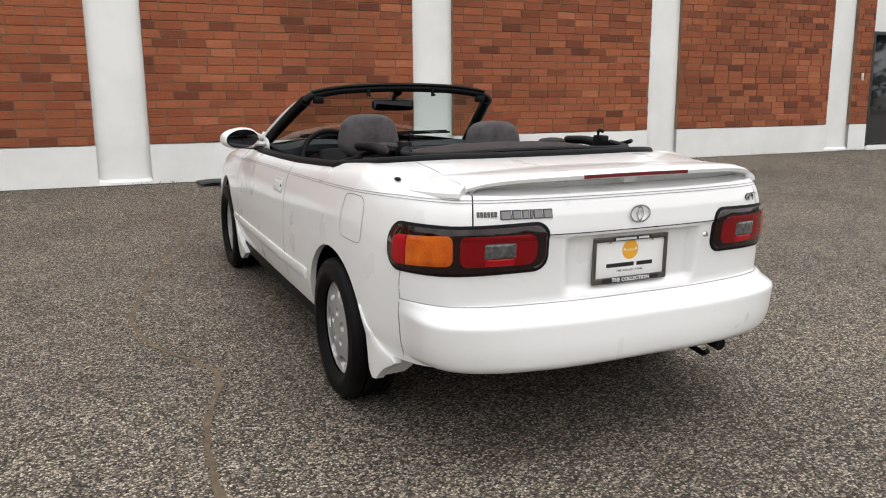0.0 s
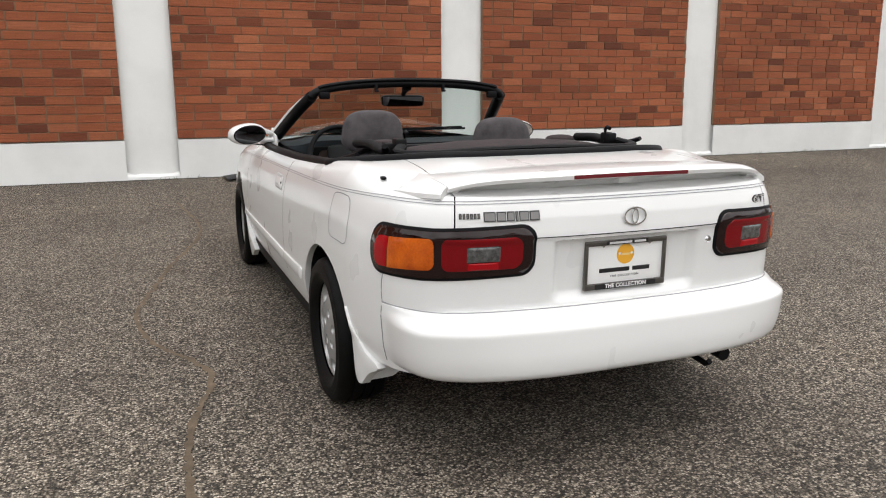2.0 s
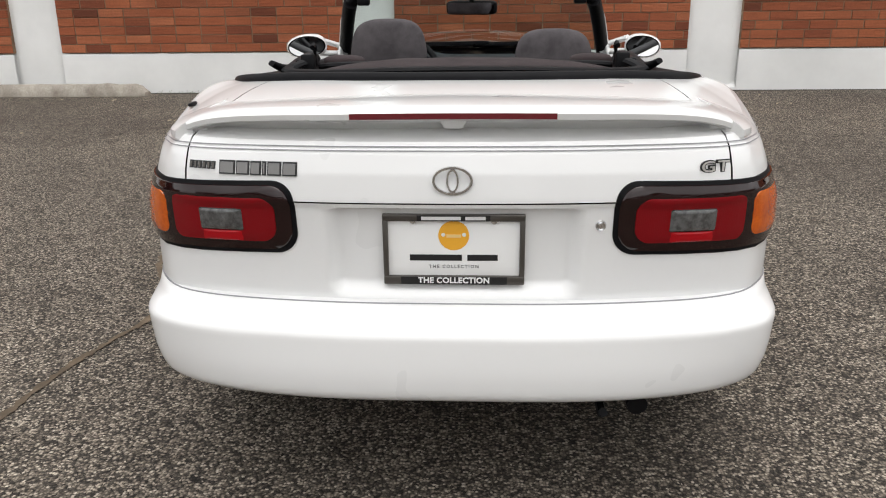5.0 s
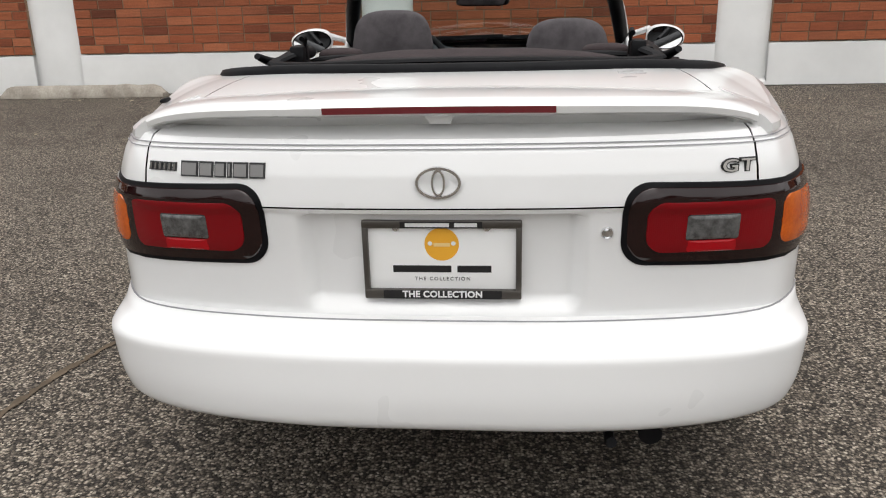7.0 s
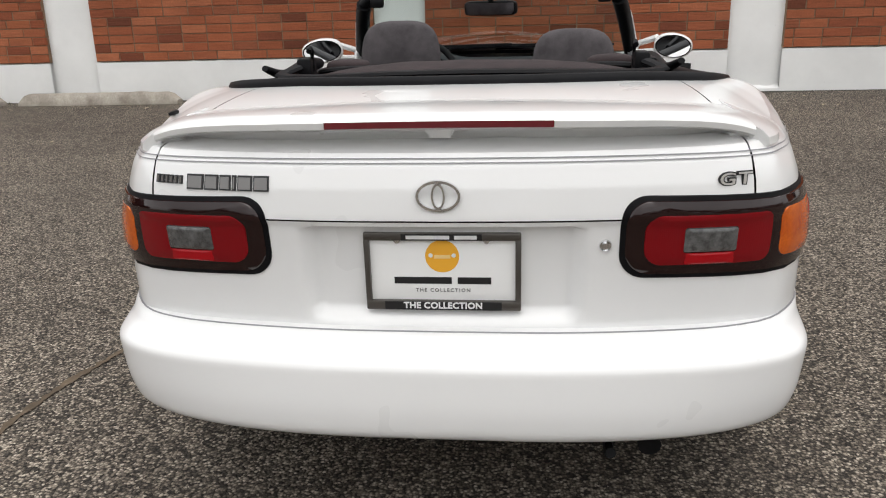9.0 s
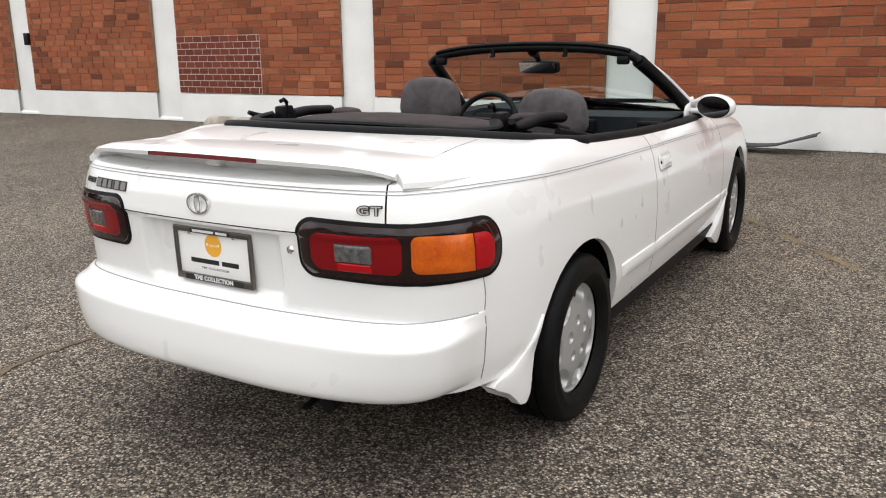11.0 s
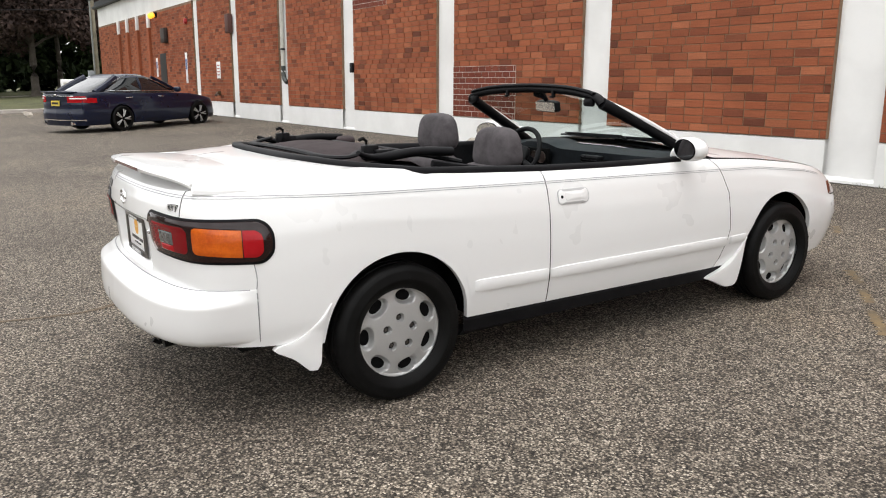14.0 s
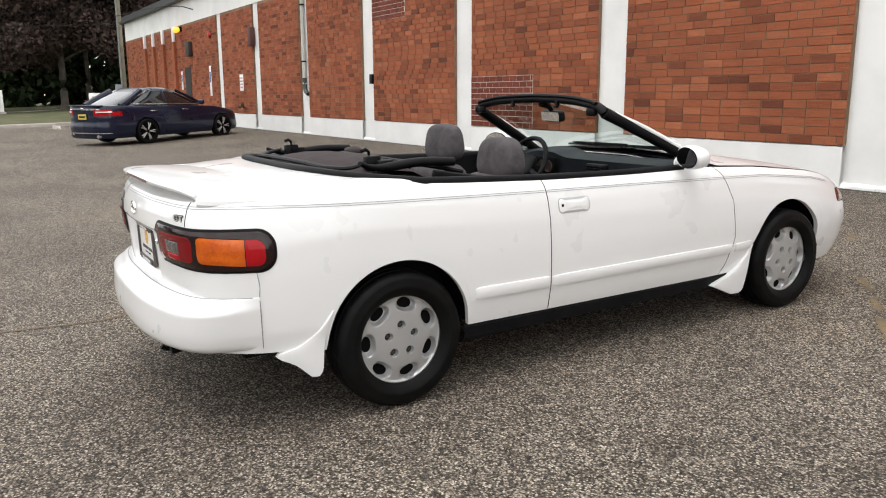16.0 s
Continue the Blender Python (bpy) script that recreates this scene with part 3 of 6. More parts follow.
for sd in (1, -1):
    end = [row[-1 if sd > 0 else 0] for row in lines]
    part("seam", tube([(u + sd * 0.0004, v, w) for u, v, w in end[8:-5:2]], 0.0018, 6), STRIPE, bumper, "thin dark seam along the bumper")


both("panel_seam", tube([skin(s_at(-0.565) + 0.004 * math.sin(4 * k), 0.554 + 0.1 * k, 0.0005) for k in np.linspace(0, 1, 8).tolist()], 0.0017, 6), STRIPE)


# ---- strips that follow the skin ----
def ribbon(path, half, out, s_dir=False):
    """A narrow band on the skin along a path of (s, w)."""
    up, down = [], []
    for s, w in path:
        up.append(skin(s, w + half, out))
        down.append(skin(s, w - half, out))
    return grid([down, up])


PIN_V = [-0.86, -0.7, -0.5, -0.25, 0.26, 0.78, 1.33, 1.92, 2.35, 2.83, 3.0]
PIN_W = [0.901, 0.896, 0.888, 0.876, 0.853, 0.83, 0.81, 0.785, 0.765, 0.708, 0.672]
for gap_w, half_w in ((0.004, 0.0011), (-0.004, 0.0011)):
    path = [(s, float(np.interp(plan(s)[0][1], PIN_V, PIN_W)) + gap_w) for s in np.linspace(0.0, s_at(3.0), 260)]
    both("pinstripe", ribbon(path, half_w, 0.0024), STRIPE)


def moulding(v0, v1, w0, w1, height, proud, lean=0.0):
    lines = []
    prof = [(0.5, -0.004), (0.46, proud * 0.7), (0.3, proud), (0.0, proud * 1.08), (-0.3, proud), (-0.46, proud * 0.7), (-0.5, -0.004)]
    n = 30
    for dh, out in prof:
        line = []
        for i in range(n + 1):
            t = i / n
            taper = min(1, t * n / 1.6 + 0.15, (1 - t) * n / 1.0 + 0.3)
            s = s_at(v0 + (v1 - v0) * t)
            line.append(skin(s, w0 + (w1 - w0) * t + dh * height * (0.75 + 0.25 * taper), out * taper))
        lines.append(line)
    return grid(lines, flip=True)


both("side_moulding", moulding(0.37, 0.783, 0.423, 0.412, 0.058, 0.01), PAINT)
both("side_moulding", moulding(0.796, 2.06, 0.412, 0.39, 0.058, 0.01), PAINT)
both("side_moulding", moulding(2.085, 2.225, 0.391, 0.392, 0.048, 0.006), PAINT)
# black rocker under the doors
lines = [[(skin(s_at(v), 0.3)[0] - i, v, w - 0.018 * (v - 0.33) * (k < 3)) for v in np.linspace(0.33, 2.12, 24)] for k, (i, w) in enumerate([(0.022, 0.283), (0.012, 0.268), (0.02, 0.215), (0.05, 0.19), (0.2, 0.18)])]
both("rocker_strip", grid(lines, flip=True), BLACK, "black rocker strip under the door")


# mud flaps: white spats behind each wheel
def mud_flap(front, back):
    """front: its edge along the wheel arch; back: its rear and lower edge; both (v, w) from the top down."""
    front, back = smooth_path([(v, w, 0) for v, w in front], 26), smooth_path([(v, w, 0) for v, w in back], 26)
    rows = []
    for k in np.linspace(0, 1, 9):
        row = []
        for a, b in zip(front, back):
            v, w = (a + (b - a) * k)[:2]
            row.append((skin(s_at(v), max(w, 0.36))[0] + 0.005 - 0.016 * np.interp(w, [0.1, 0.36], [1, 0]) ** 2 + 0.003 * math.sin(math.pi * k), v, w))
        rows.append(row)
    rows.insert(0, [(u - 0.012, v, w) for u, v, w in rows[0]])
    rows.append([(u - 0.03, v, w) for u, v, w in rows[-1]])
    rows.append([(u - 0.012, v, w) for u, v, w in rows[0]])
    return grid(rows)


def flap_web(v0, top, reach):
    """The crosswise plate of a flap, behind the tyre."""
    rows = []
    for t in (0.0, 0.012):
        face = []
        for w in np.linspace(0.203, top, 12):
            u = skin(s_at(v0), max(w, 0.36))[0] - 0.022 * np.interp(w, [0.1, 0.36], [1, 0]) ** 2
            wide = reach * np.interp((w - 0.203) / (top - 0.203), [0, 0.06, 0.25, 0.6, 1.0], [0.7, 0.86, 1.0, 0.85, 0.2])
            face.append([(u - wide * k, v0 - t + 0.012 * k, w) for k in np.linspace(0, 1, 7)])
        rows.append(grid(face, flip=t == 0.0))
    return joined(*rows)


both("mud_flap", mud_flap([(-0.288, 0.462), (-0.318, 0.385), (-0.334, 0.3), (-0.34, 0.225), (-0.356, 0.197)], [(-0.292, 0.464), (-0.35, 0.39), (-0.43, 0.332), (-0.515, 0.302), (-0.445, 0.256), (-0.388, 0.2)]), PAINT, "white mud flap behind the rear wheel", 50)
both("mud_flap_web", flap_web(-0.366, 0.4, 0.17), PAINT)
both("mud_flap", mud_flap([(2.238, 0.39), (2.222, 0.31), (2.206, 0.22), (2.184, 0.138), (2.152, 0.121)], [(2.232, 0.392), (2.18, 0.32), (2.09, 0.25), (1.93, 0.2), (1.97, 0.178), (2.085, 0.126)]), PAINT, "white mud flap behind the front wheel", 50)
for c in (0.012, 2.557):
    both("wheel_well", grid([[(u, c + 0.36 * math.cos(a), 0.29 + 0.35 * math.sin(a)) for a in np.linspace(-0.02, math.pi + 0.02, 26)] for u in (0.45, 0.79)]), DARK)
part("underbody", joined(block(-0.7, -0.62, 0.3, 0.7, 2.95, 0.34), block(-0.45, -0.2, 0.2, 0.45, 2.8, 0.3)), DARK, convertible, smooth=False)

# ---- wheels ----


def tyre_shape():
    r, w = 0.292, 0.098
    prof = [(0.188, -w * 0.75), (0.205, -w * 0.95), (0.24, -w * 1.02), (0.268, -w), (0.283, -w * 0.86), (0.29, -w * 0.7), (0.29, -w * 0.45), (0.284, -w * 0.44), (0.284, -w * 0.36), (r, -w * 0.35), (r, -0.008), (0.285, -0.007), (0.285, 0.007), (r, 0.008), (r, w * 0.35), (0.284, w * 0.36), (0.284, w * 0.44), (0.29, w * 0.45), (0.29, w * 0.7), (0.283, w * 0.86), (0.268, w), (0.262, w * 1.015), (0.24, w * 1.02), (0.236, w * 1.035), (0.226, w * 1.035), (0.222, w * 1.01), (0.205, w * 0.95), (0.188, w * 0.75)]
    return lathe(prof, 72)


def wheel_cover():
    """A dished cover with seven scalloped windows round its rim and five deep nut holes; also a dark sheet for the
    shade at the back of each window.
    """
    rings = np.r_[0.0, 0.02, 0.034, np.arange(0.04, 0.094, 0.003), 0.1, 0.108, 0.115, np.arange(0.12, 0.184, 0.0028), 0.1855, 0.1885, 0.192, 0.195, 0.197]
    steps = 224

    def bowl(r):
        return float(np.interp(r, [0, 0.06, 0.12, 0.165, 0.18, 0.184, 0.19, 0.195, 0.197], [0.076, 0.075, 0.069, 0.061, 0.06, 0.064, 0.066, 0.062, 0.045]))

    def scallop(r, a):
        da = ((a * 7 / (2 * math.pi)) % 1.0 - 0.5) * 2 * math.pi / 7
        x, y = da * r / 0.036, (r - 0.157) / (0.02 if r > 0.157 else 0.027)
        return math.sqrt(x * x + y * y)

    rows = []
    for r in rings:
        ring = []
        for j in range(steps):
            a = 2 * math.pi * j / steps
            h, d = bowl(r), scallop(r, a)
            if r < 0.184:
                k = min(1.0, max(0.0, (1.42 - d) / 0.4))
                h -= 0.026 * k * k * (3 - 2 * k)
            for n in range(5):
                b = 2 * math.pi * n / 5 + 0.3
                e = math.hypot(r * math.cos(a) - 0.064 * math.cos(b), r * math.sin(a) - 0.064 * math.sin(b))
                if e < 0.0185:
                    h -= 0.02 * min(1.0, (0.0185 - e) / 0.004)
            ring.append((h, r * math.cos(a), r * math.sin(a)))
        rows.append(ring)
    backs = []
    for n in range(7):
        mid = 2 * math.pi * (n + 0.5) / 7
        loop = [[] for _ in range(4)]
        for t in np.linspace(0, 2 * math.pi, 28, endpoint=False):
            for q, k in enumerate((0.95, 0.65, 0.3, 0.0)):
                r = 0.157 + k * math.sin(t) * (0.02 if math.sin(t) > 0 else 0.027)
                a = mid + k * 0.036 * math.cos(t) / r
                loop[q].append((bowl(r) - 0.0245, r * math.cos(a), r * math.sin(a)))
        backs.append(grid(loop, closed=True))
    return grid(rows, closed=True), backs


TYRE_SHAPE, (COVER_SHAPE, WINDOW_BACKS) = tyre_shape(), wheel_cover()
NUT_SPOTS = [Matrix.Translation((0, 0.064 * math.cos(2 * math.pi * n / 5 + 0.3), 0.064 * math.sin(2 * math.pi * n / 5 + 0.3))) for n in range(5)]
NUTS = [moved(lathe([(0.0, 0.064), (0.006, 0.063), (0.0085, 0.059), (0.0085, 0.05)], 12), m) for m in NUT_SPOTS]
RECESS = [moved(lathe([(0.0, 0.0562), (0.0143, 0.0562)], 20), m) for m in NUT_SPOTS]
DISC = lathe([(0.0, 0.01), (0.19, 0.01), (0.192, 0.05), (0.197, 0.055), (0.197, -0.05)], 48)
for side in (1, -1):
    for v, w, turn in ((0.012, 0.28, 0.0), (2.572, 0.254, 0.5)):
        wheel = part("wheel", moved(DISC, pose(0, 0, 0)), DARK, convertible)
        wheel.matrix_local = pose(side * 0.74, v, w, math.degrees(turn), 0, 0 if side > 0 else 180)
        part("tyre", TYRE_SHAPE, TYRE, wheel, "black tyre with a worn sidewall")
        part("wheel_cover", COVER_SHAPE, SILVER, wheel, "silver plastic wheel cover with scalloped openings", angle=28)
        for nut in NUTS:
            part("wheel_nut", nut, GUNMETAL, wheel)
        # dark discs paint the shade on the floor of each nut hole
        for pit in RECESS:
            part("nut_hole_shade", pit, WHEEL_SHADE, wheel)
        # dark sheets on the closed scallop floors imitate the shade of open windows
        for back in WINDOW_BACKS:
            part("opening_shade", back, DARK, wheel)

# ---- tail lamps ----


def rounded(s0, s1, w0, w1, r_in, r_out, out, slope=0.0, rings=7, n=64, skew=0.0):
    """A filled rounded rectangle on the skin; r_in and r_out: corner radii towards and away from the plate."""
    sc, wc, a, b = (s0 + s1) / 2, (w0 + w1) / 2, (s1 - s0) / 2, (w1 - w0) / 2
    loop = []
    for cx, cy, r, start in ((1, 1, r_out, 0), (-1, 1, r_in, 90), (-1, -1, r_in, 180), (1, -1, r_out, 270)):
        for k in range(9):
            t = math.radians(start + 90 * k / 8)
            loop.append((cx * (a - r) + r * math.cos(t), cy * (b - r) + r * math.sin(t)))
        nxt = {0: (-1, 1, r_in), 90: (-1, -1, r_in), 180: (1, -1, r_out), 270: (1, 1, r_out)}[start]
        t = math.radians(start + 90)
        end = (nxt[0] * (a - nxt[2]) + nxt[2] * math.cos(t), nxt[1] * (b - nxt[2]) + nxt[2] * math.sin(t))
        p = loop[-1]
        loop += [(p[0] + (end[0] - p[0]) * k / 8, p[1] + (end[1] - p[1]) * k / 8) for k in range(1, 8)]

    def put(x, y, o):
        s = sc + x
        w = wc + y + slope * (s - s0) + skew * x * (y > 0)
        return skin(s, w, o)

    rows = [[put(x, y, -0.008) for x, y in loop], [put(x, y, out * 0.6) for x, y in loop]]
    for k in range(rings + 1):
        f = (1 - k / rings) * 0.985
        rows.append([put(x * f, y * f, out + 0.0015 * min(k, 2)) for x, y in loop])
    return grid(rows, closed=True)


S_IN, S_OUT = s_tail(0.344), s_at(-0.488)
frame_r, frame_l = both("tail_lamp", rounded(S_IN, S_OUT, 0.667, 0.834, 0.05, 0.07, 0.004, -0.034), BLACK, "black gasket round a wide tail lamp")


def on_lamps(name, geometry, mat, label=""):
    part(name, geometry, mat, frame_r, label, angle=50)
    part(name, mirrored(geometry), mat, frame_l, label, angle=50)


on_lamps("smoked_lens", rounded(S_IN + 0.01, S_OUT - 0.01, 0.676, 0.825, 0.046, 0.065, 0.009, -0.034), SMOKE_RED, "smoked dark red lens cover")
A, B = S_IN + 0.044, S_IN + 0.303
on_lamps("inner_lens", rounded(A, B, 0.694, 0.797, 0.034, 0.024, 0.0125, -0.02), LENS_DEEP, "deep red ribbed lens")
on_lamps("brake_lens", rounded(A + 0.079, A + 0.178, 0.6945, 0.718, 0.004, 0.004, 0.0152, -0.02), LENS_RED)
on_lamps("lens_frame", rounded(A + 0.071, A + 0.184, 0.7165, 0.772, 0.005, 0.005, 0.0148, -0.02), SMOKE_RED)
on_lamps("reverse_lens", rounded(A + 0.075, A + 0.18, 0.7205, 0.768, 0.004, 0.004, 0.0165, -0.02), LENS_CLEAR, "clear grey ribbed reverse lens")
C, D = S_IN + 0.324, S_IN + 0.51
on_lamps("indicator_lens", rounded(C, D, 0.693, 0.794, 0.022, 0.003, 0.0125, -0.085), AMBER, "amber ribbed indicator lens")
on_lamps("side_lens", rounded(D + 0.0015, D + 0.075, 0.678, 0.778, 0.003, 0.034, 0.0125, -0.06), LENS_RED, "bright red end lens")

# ---- rear wing on the boot ----


def wing_tail(u):
    k = abs(u) / 0.615
    return -0.825 + 0.1 * k**4, 0.981 - 0.01 * k**2 - 0.034 * k**8


def wing_row(u, top):
    """Outline of the wing's section at u, from the leading edge over the top to the underside."""
    k = abs(u) / 0.615
    tail_v = wing_tail(u)[0]
    tail_w = wing_tail(u)[1]
    lead_v = -0.38
    lead_w = 0.961 - 0.02 * k**2
    under = 0.024 - 0.004 * k
    return [(u, lead_v, lead_w - 0.03), (u, lead_v, lead_w), (u, lead_v - 0.1, lead_w + 0.009), (u, (lead_v + tail_v) / 2 - 0.03, (lead_w + tail_w) / 2 + 0.011), (u, tail_v + 0.05, tail_w + 0.006), (u, tail_v + 0.006, tail_w), (u, tail_v, tail_w - 0.006), (u, tail_v + 0.003, tail_w - under + 0.004), (u, tail_v + 0.012, tail_w - under), (u, tail_v + 0.04, tail_w - under - 0.004), (u, tail_v + 0.07, tail_w - under - 0.013), (u, tail_v + 0.1, lead_w - 0.05)]


verts, faces = grid([wing_row(u, 0) for u in np.linspace(-0.6, 0.6, 49)])
faces = list(faces) + [list(range(12)), list(range(48 * 12, 49 * 12))[::-1]]
wing = part("rear_wing", (verts, faces), PAINT, convertible, "white raised rear wing with a slim brake light", angle=50)
foot = [(-0.45, 0.938), (-0.71, 0.938), (-0.716, 0.928), (-0.708, 0.913), (-0.69, 0.904), (-0.45, 0.895)]
solid = [[(u, v + 0.03 * (u < 0.55), w + 0.012 * (u < 0.55) * (w < 0.93)) for v, w in foot] for u in (0.53, 0.56, 0.603, 0.6075)]
solid[3] = [(0.6075, v + 0.006 if v < -0.6 else v, w) for v, w in foot]
verts, faces = grid(solid, closed=True)
faces += [[18, 19, 20, 21, 22, 23], [5, 4, 3, 2, 1, 0]]
for g in ((verts, faces), mirrored((verts, faces))):
    part("wing_foot", g, PAINT, wing)
verts, faces = block(-0.034, -0.8, 0.935, 0.034, -0.69, 0.965, 0.004)
part("wing_post", ([(x * (0.62 if z < 0.95 else 1.0), y + 0.02 * (z < 0.95), z) for x, y, z in verts], faces), PAINT, wing)
part("brake_light", grid([[(u, wing_tail(u)[0] - 0.0012, wing_tail(u)[1] - d) for u in np.linspace(-0.216, 0.216, 25)] for d in (0.005, 0.0175)], flip=True), material("dark_red_brake_lens", (0.13, 0.006, 0.012), 0.25, coat=1.0), wing, "slim dark red high brake light")


def wing_end():
    """The tapered extension of the wing along the rear quarter."""
    lines = []
    spine = smooth_path([(0.609, -0.722, 0.938), (0.648, -0.655, 0.931), (0.69, -0.52, 0.921), (0.722, -0.35, 0.907), (0.747, -0.2, 0.892)], 24)
    for i, (u, v, w) in enumerate(spine):
        t = i / 23
        size = 1 - 0.82 * t
        base = 0.913 - 0.028 * t
        u_in = 0.592 + 0.13 * max(0.0, (v + 0.45) / 0.25)
        w_in = float(np.interp(v, [-0.725, -0.66, -0.57, -0.42, -0.2], [0.944, 0.951, 0.957, 0.955, 0.922]))
        lines.append([(u_in, v + 0.004, w_in - 0.02), (u_in, v + 0.004, w_in), (u_in * 0.45 + u * 0.55, v + 0.002, w_in * 0.45 + w * 0.55 + 0.002), (u, v, w), (u + 0.007 * size, v - 0.006 * size, w - 0.005), (u + 0.016 * size, v - 0.012 * size, base + 0.01), (u + 0.018 * size, v - 0.013 * size, base - 0.004), (u - 0.02, v + 0.02, base - 0.03)])
    verts, faces = grid(lines)
    return verts, faces + [list(range(8))]


both("wing_end", wing_end(), PAINT, angle=28)

# ---- black rail round the cockpit ----
right_side = [(skin(s_at(v), top_w(s_at(v)))[0] - 0.004, v, top_w(s_at(v)) + 0.001) for v in np.linspace(1.74, 0.16, 40)]
rear_arc = [(u, v, well_w(u, v) + 0.002) for u, v in (well(k) for k in np.linspace(0.9, 0, 40))]
edge = right_side + rear_arc
edge = edge + [(-u, v, w) for u, v, w in reversed(edge[:-1])]
edge = smooth_path(edge, 200)
lines = []
for i, p in enumerate(edge):
    d = edge[min(i + 1, 199)] - edge[max(i - 1, 0)]
    n = np.array([d[1], -d[0], 0.0]) / np.hypot(d[0], d[1])
    n = n if n @ (p - np.array([0, 0.7, 0])) > 0 or abs(p[0]) > 0.5 and n[0] * p[0] > 0 else -n
    lines.append([p + n * 0.012 + (0, 0, -0.012), p + n * 0.012 + (0, 0, 0.006), p + n * 0.004 + (0, 0, 0.017), p - n * 0.012 + (0, 0, 0.019), p - n * 0.028 + (0, 0, 0.017), p - n * 0.038 + (0, 0, 0.01), p - n * 0.046 + (0, 0, -0.02), p - n * 0.046 + (0, 0, -0.1)])
part("cockpit_rail", grid(lines), BLACK, convertible, "black rubber rail round the open cockpit", angle=60)

# ---- cockpit tub ----
tub = []
for w, scale in ((0.95, 1.0), (0.7, 1.0), (0.32, 0.93)):
    tub.append([(u * 0.665 / 0.69 * scale if abs(u) > 0 else 0, v, min(w, 0.95 if v < 0.2 else 0.86)) for u, v in [(0.69, 1.95), (0.69, 1.5), (0.69, 1.0), (0.69, 0.5), (0.685, 0.15), (0.62, -0.08), (0.45, -0.16), (0, -0.18), (-0.45, -0.16), (-0.62, -0.08), (-0.685, 0.15), (-0.69, 0.5), (-0.69, 1.0), (-0.69, 1.5), (-0.69, 1.95)]])
part("cabin_lining", grid(tub), VINYL, convertible, "black moulded side lining")
part("cabin_floor", block(-0.64, -0.15, 0.3, 0.64, 2.0, 0.33), VINYL, convertible, smooth=False)
part("centre_console", block(-0.11, 0.75, 0.34, 0.11, 1.75, 0.56, 0.03), DASH, convertible)


def cushion(x0, y0, z0, x1, y1, z1, puff, bevel, tilt=0.0):
    bm = bmesh.new()
    bmesh.ops.create_cube(bm, size=1.0)
    bmesh.ops.subdivide_edges(bm, edges=bm.edges, cuts=7, use_grid_fill=True)
    for vert in bm.verts:
        p = vert.co * 2
        k = 1 + puff
        r = (abs(p.x) ** bevel + abs(p.y) ** bevel + abs(p.z) ** bevel) ** (1 / bevel)
        vert.co = p / r / 2 * k
    m = Matrix.Translation(((x0 + x1) / 2, (y0 + y1) / 2, (z0 + z1) / 2)) @ Matrix.Rotation(radians(tilt), 4, "X") @ Matrix.Diagonal((x1 - x0, y1 - y0, z1 - z0, 1))
    bmesh.ops.transform(bm, matrix=m, verts=bm.verts)
    return from_bm(bm)


def headrest_shape(lift):
    """A broad headrest, wider at its foot, with a rounded crown."""
    g = cushion(-0.165, -0.075, 0.0, 0.165, 0.075, 0.215, 0.0, 3.3, 0)
    return [(x * (1.0 - 0.16 * max(0, (z - 0.06)) / 0.155), y * (1 - 0.22 * z / 0.215) + 0.03 * z, z + lift) for x, y, z in g[0]], g[1]


for u, lift, v in ((-0.342, 0.877, 0.96), (0.345, 0.836, 0.868)):
    seat = part("front_seat", moved(cushion(-0.25, 0.0, 0.36, 0.25, 0.52, 0.56, 0.0, 5), Matrix.Translation((u, v, 0))), FABRIC, convertible, "grey velour bucket seat")
    part("backrest", moved(cushion(-0.25, -0.12, 0.45, 0.25, 0.07, 0.87, 0.0, 4.5, 12), Matrix.Translation((u, v, 0))), FABRIC, seat)
    part("headrest", moved(headrest_shape(lift), Matrix.Translation((u, v, 0))), FABRIC, seat, "rounded grey velour headrest")
    for d in (-0.05, 0.05):
        part("headrest_post", tube([(u + d, v - 0.01, 0.8), (u + d, v, lift + 0.05)], 0.006), CHROME, seat)
part("rear_seat", joined(cushion(-0.58, 0.3, 0.42, 0.58, 0.62, 0.6, 0, 6), cushion(-0.58, 0.16, 0.5, 0.58, 0.32, 0.84, 0, 6)), FABRIC, convertible, "grey velour rear bench under the folded top")

# dashboard, binnacle and steering wheel
dash = part("dashboard", grid([[(u, v - 0.05 * (1 - (u / 0.68) ** 2) * (k < 4), w + 0.028 * math.exp(-((u + 0.36) / 0.17) ** 4) * (0 < k < 4)) for u in np.linspace(-0.665, 0.665, 45)] for k, (v, w) in enumerate([(2.03, 0.842), (1.95, 0.866), (1.83, 0.866), (1.76, 0.85), (1.735, 0.8), (1.75, 0.7), (1.8, 0.55)])]), DASH, convertible, "blue-black dashboard with a curved instrument hood")
part("instrument_face", block(-0.5, 1.685, 0.74, -0.22, 1.715, 0.845, 0.01), DARK, dash)
for u in (-0.43, -0.34, -0.27):
    part("gauge", moved(lathe([(0.0, 0.0), (0.034, 0.0), (0.037, -0.006), (0.037, 0.004)], 24), pose(u, 1.682, 0.79, 0, 0, 90)), material("gauge_face", (0.05, 0.035, 0.03), 0.4), dash, "dim round gauge")
for u in (0.17, 0.55):
    part("air_vent", joined(block(u - 0.075, 1.665, 0.765, u + 0.075, 1.71, 0.835, 0.008), *[block(u - 0.065, 1.659, z, u + 0.065, 1.666, z + 0.006) for z in (0.775, 0.79, 0.805, 0.82)]), VINYL, dash, "slatted black air vent", smooth=False)
wheel_pose = pose(-0.355, 1.56, 0.80, 62, 0, 0)
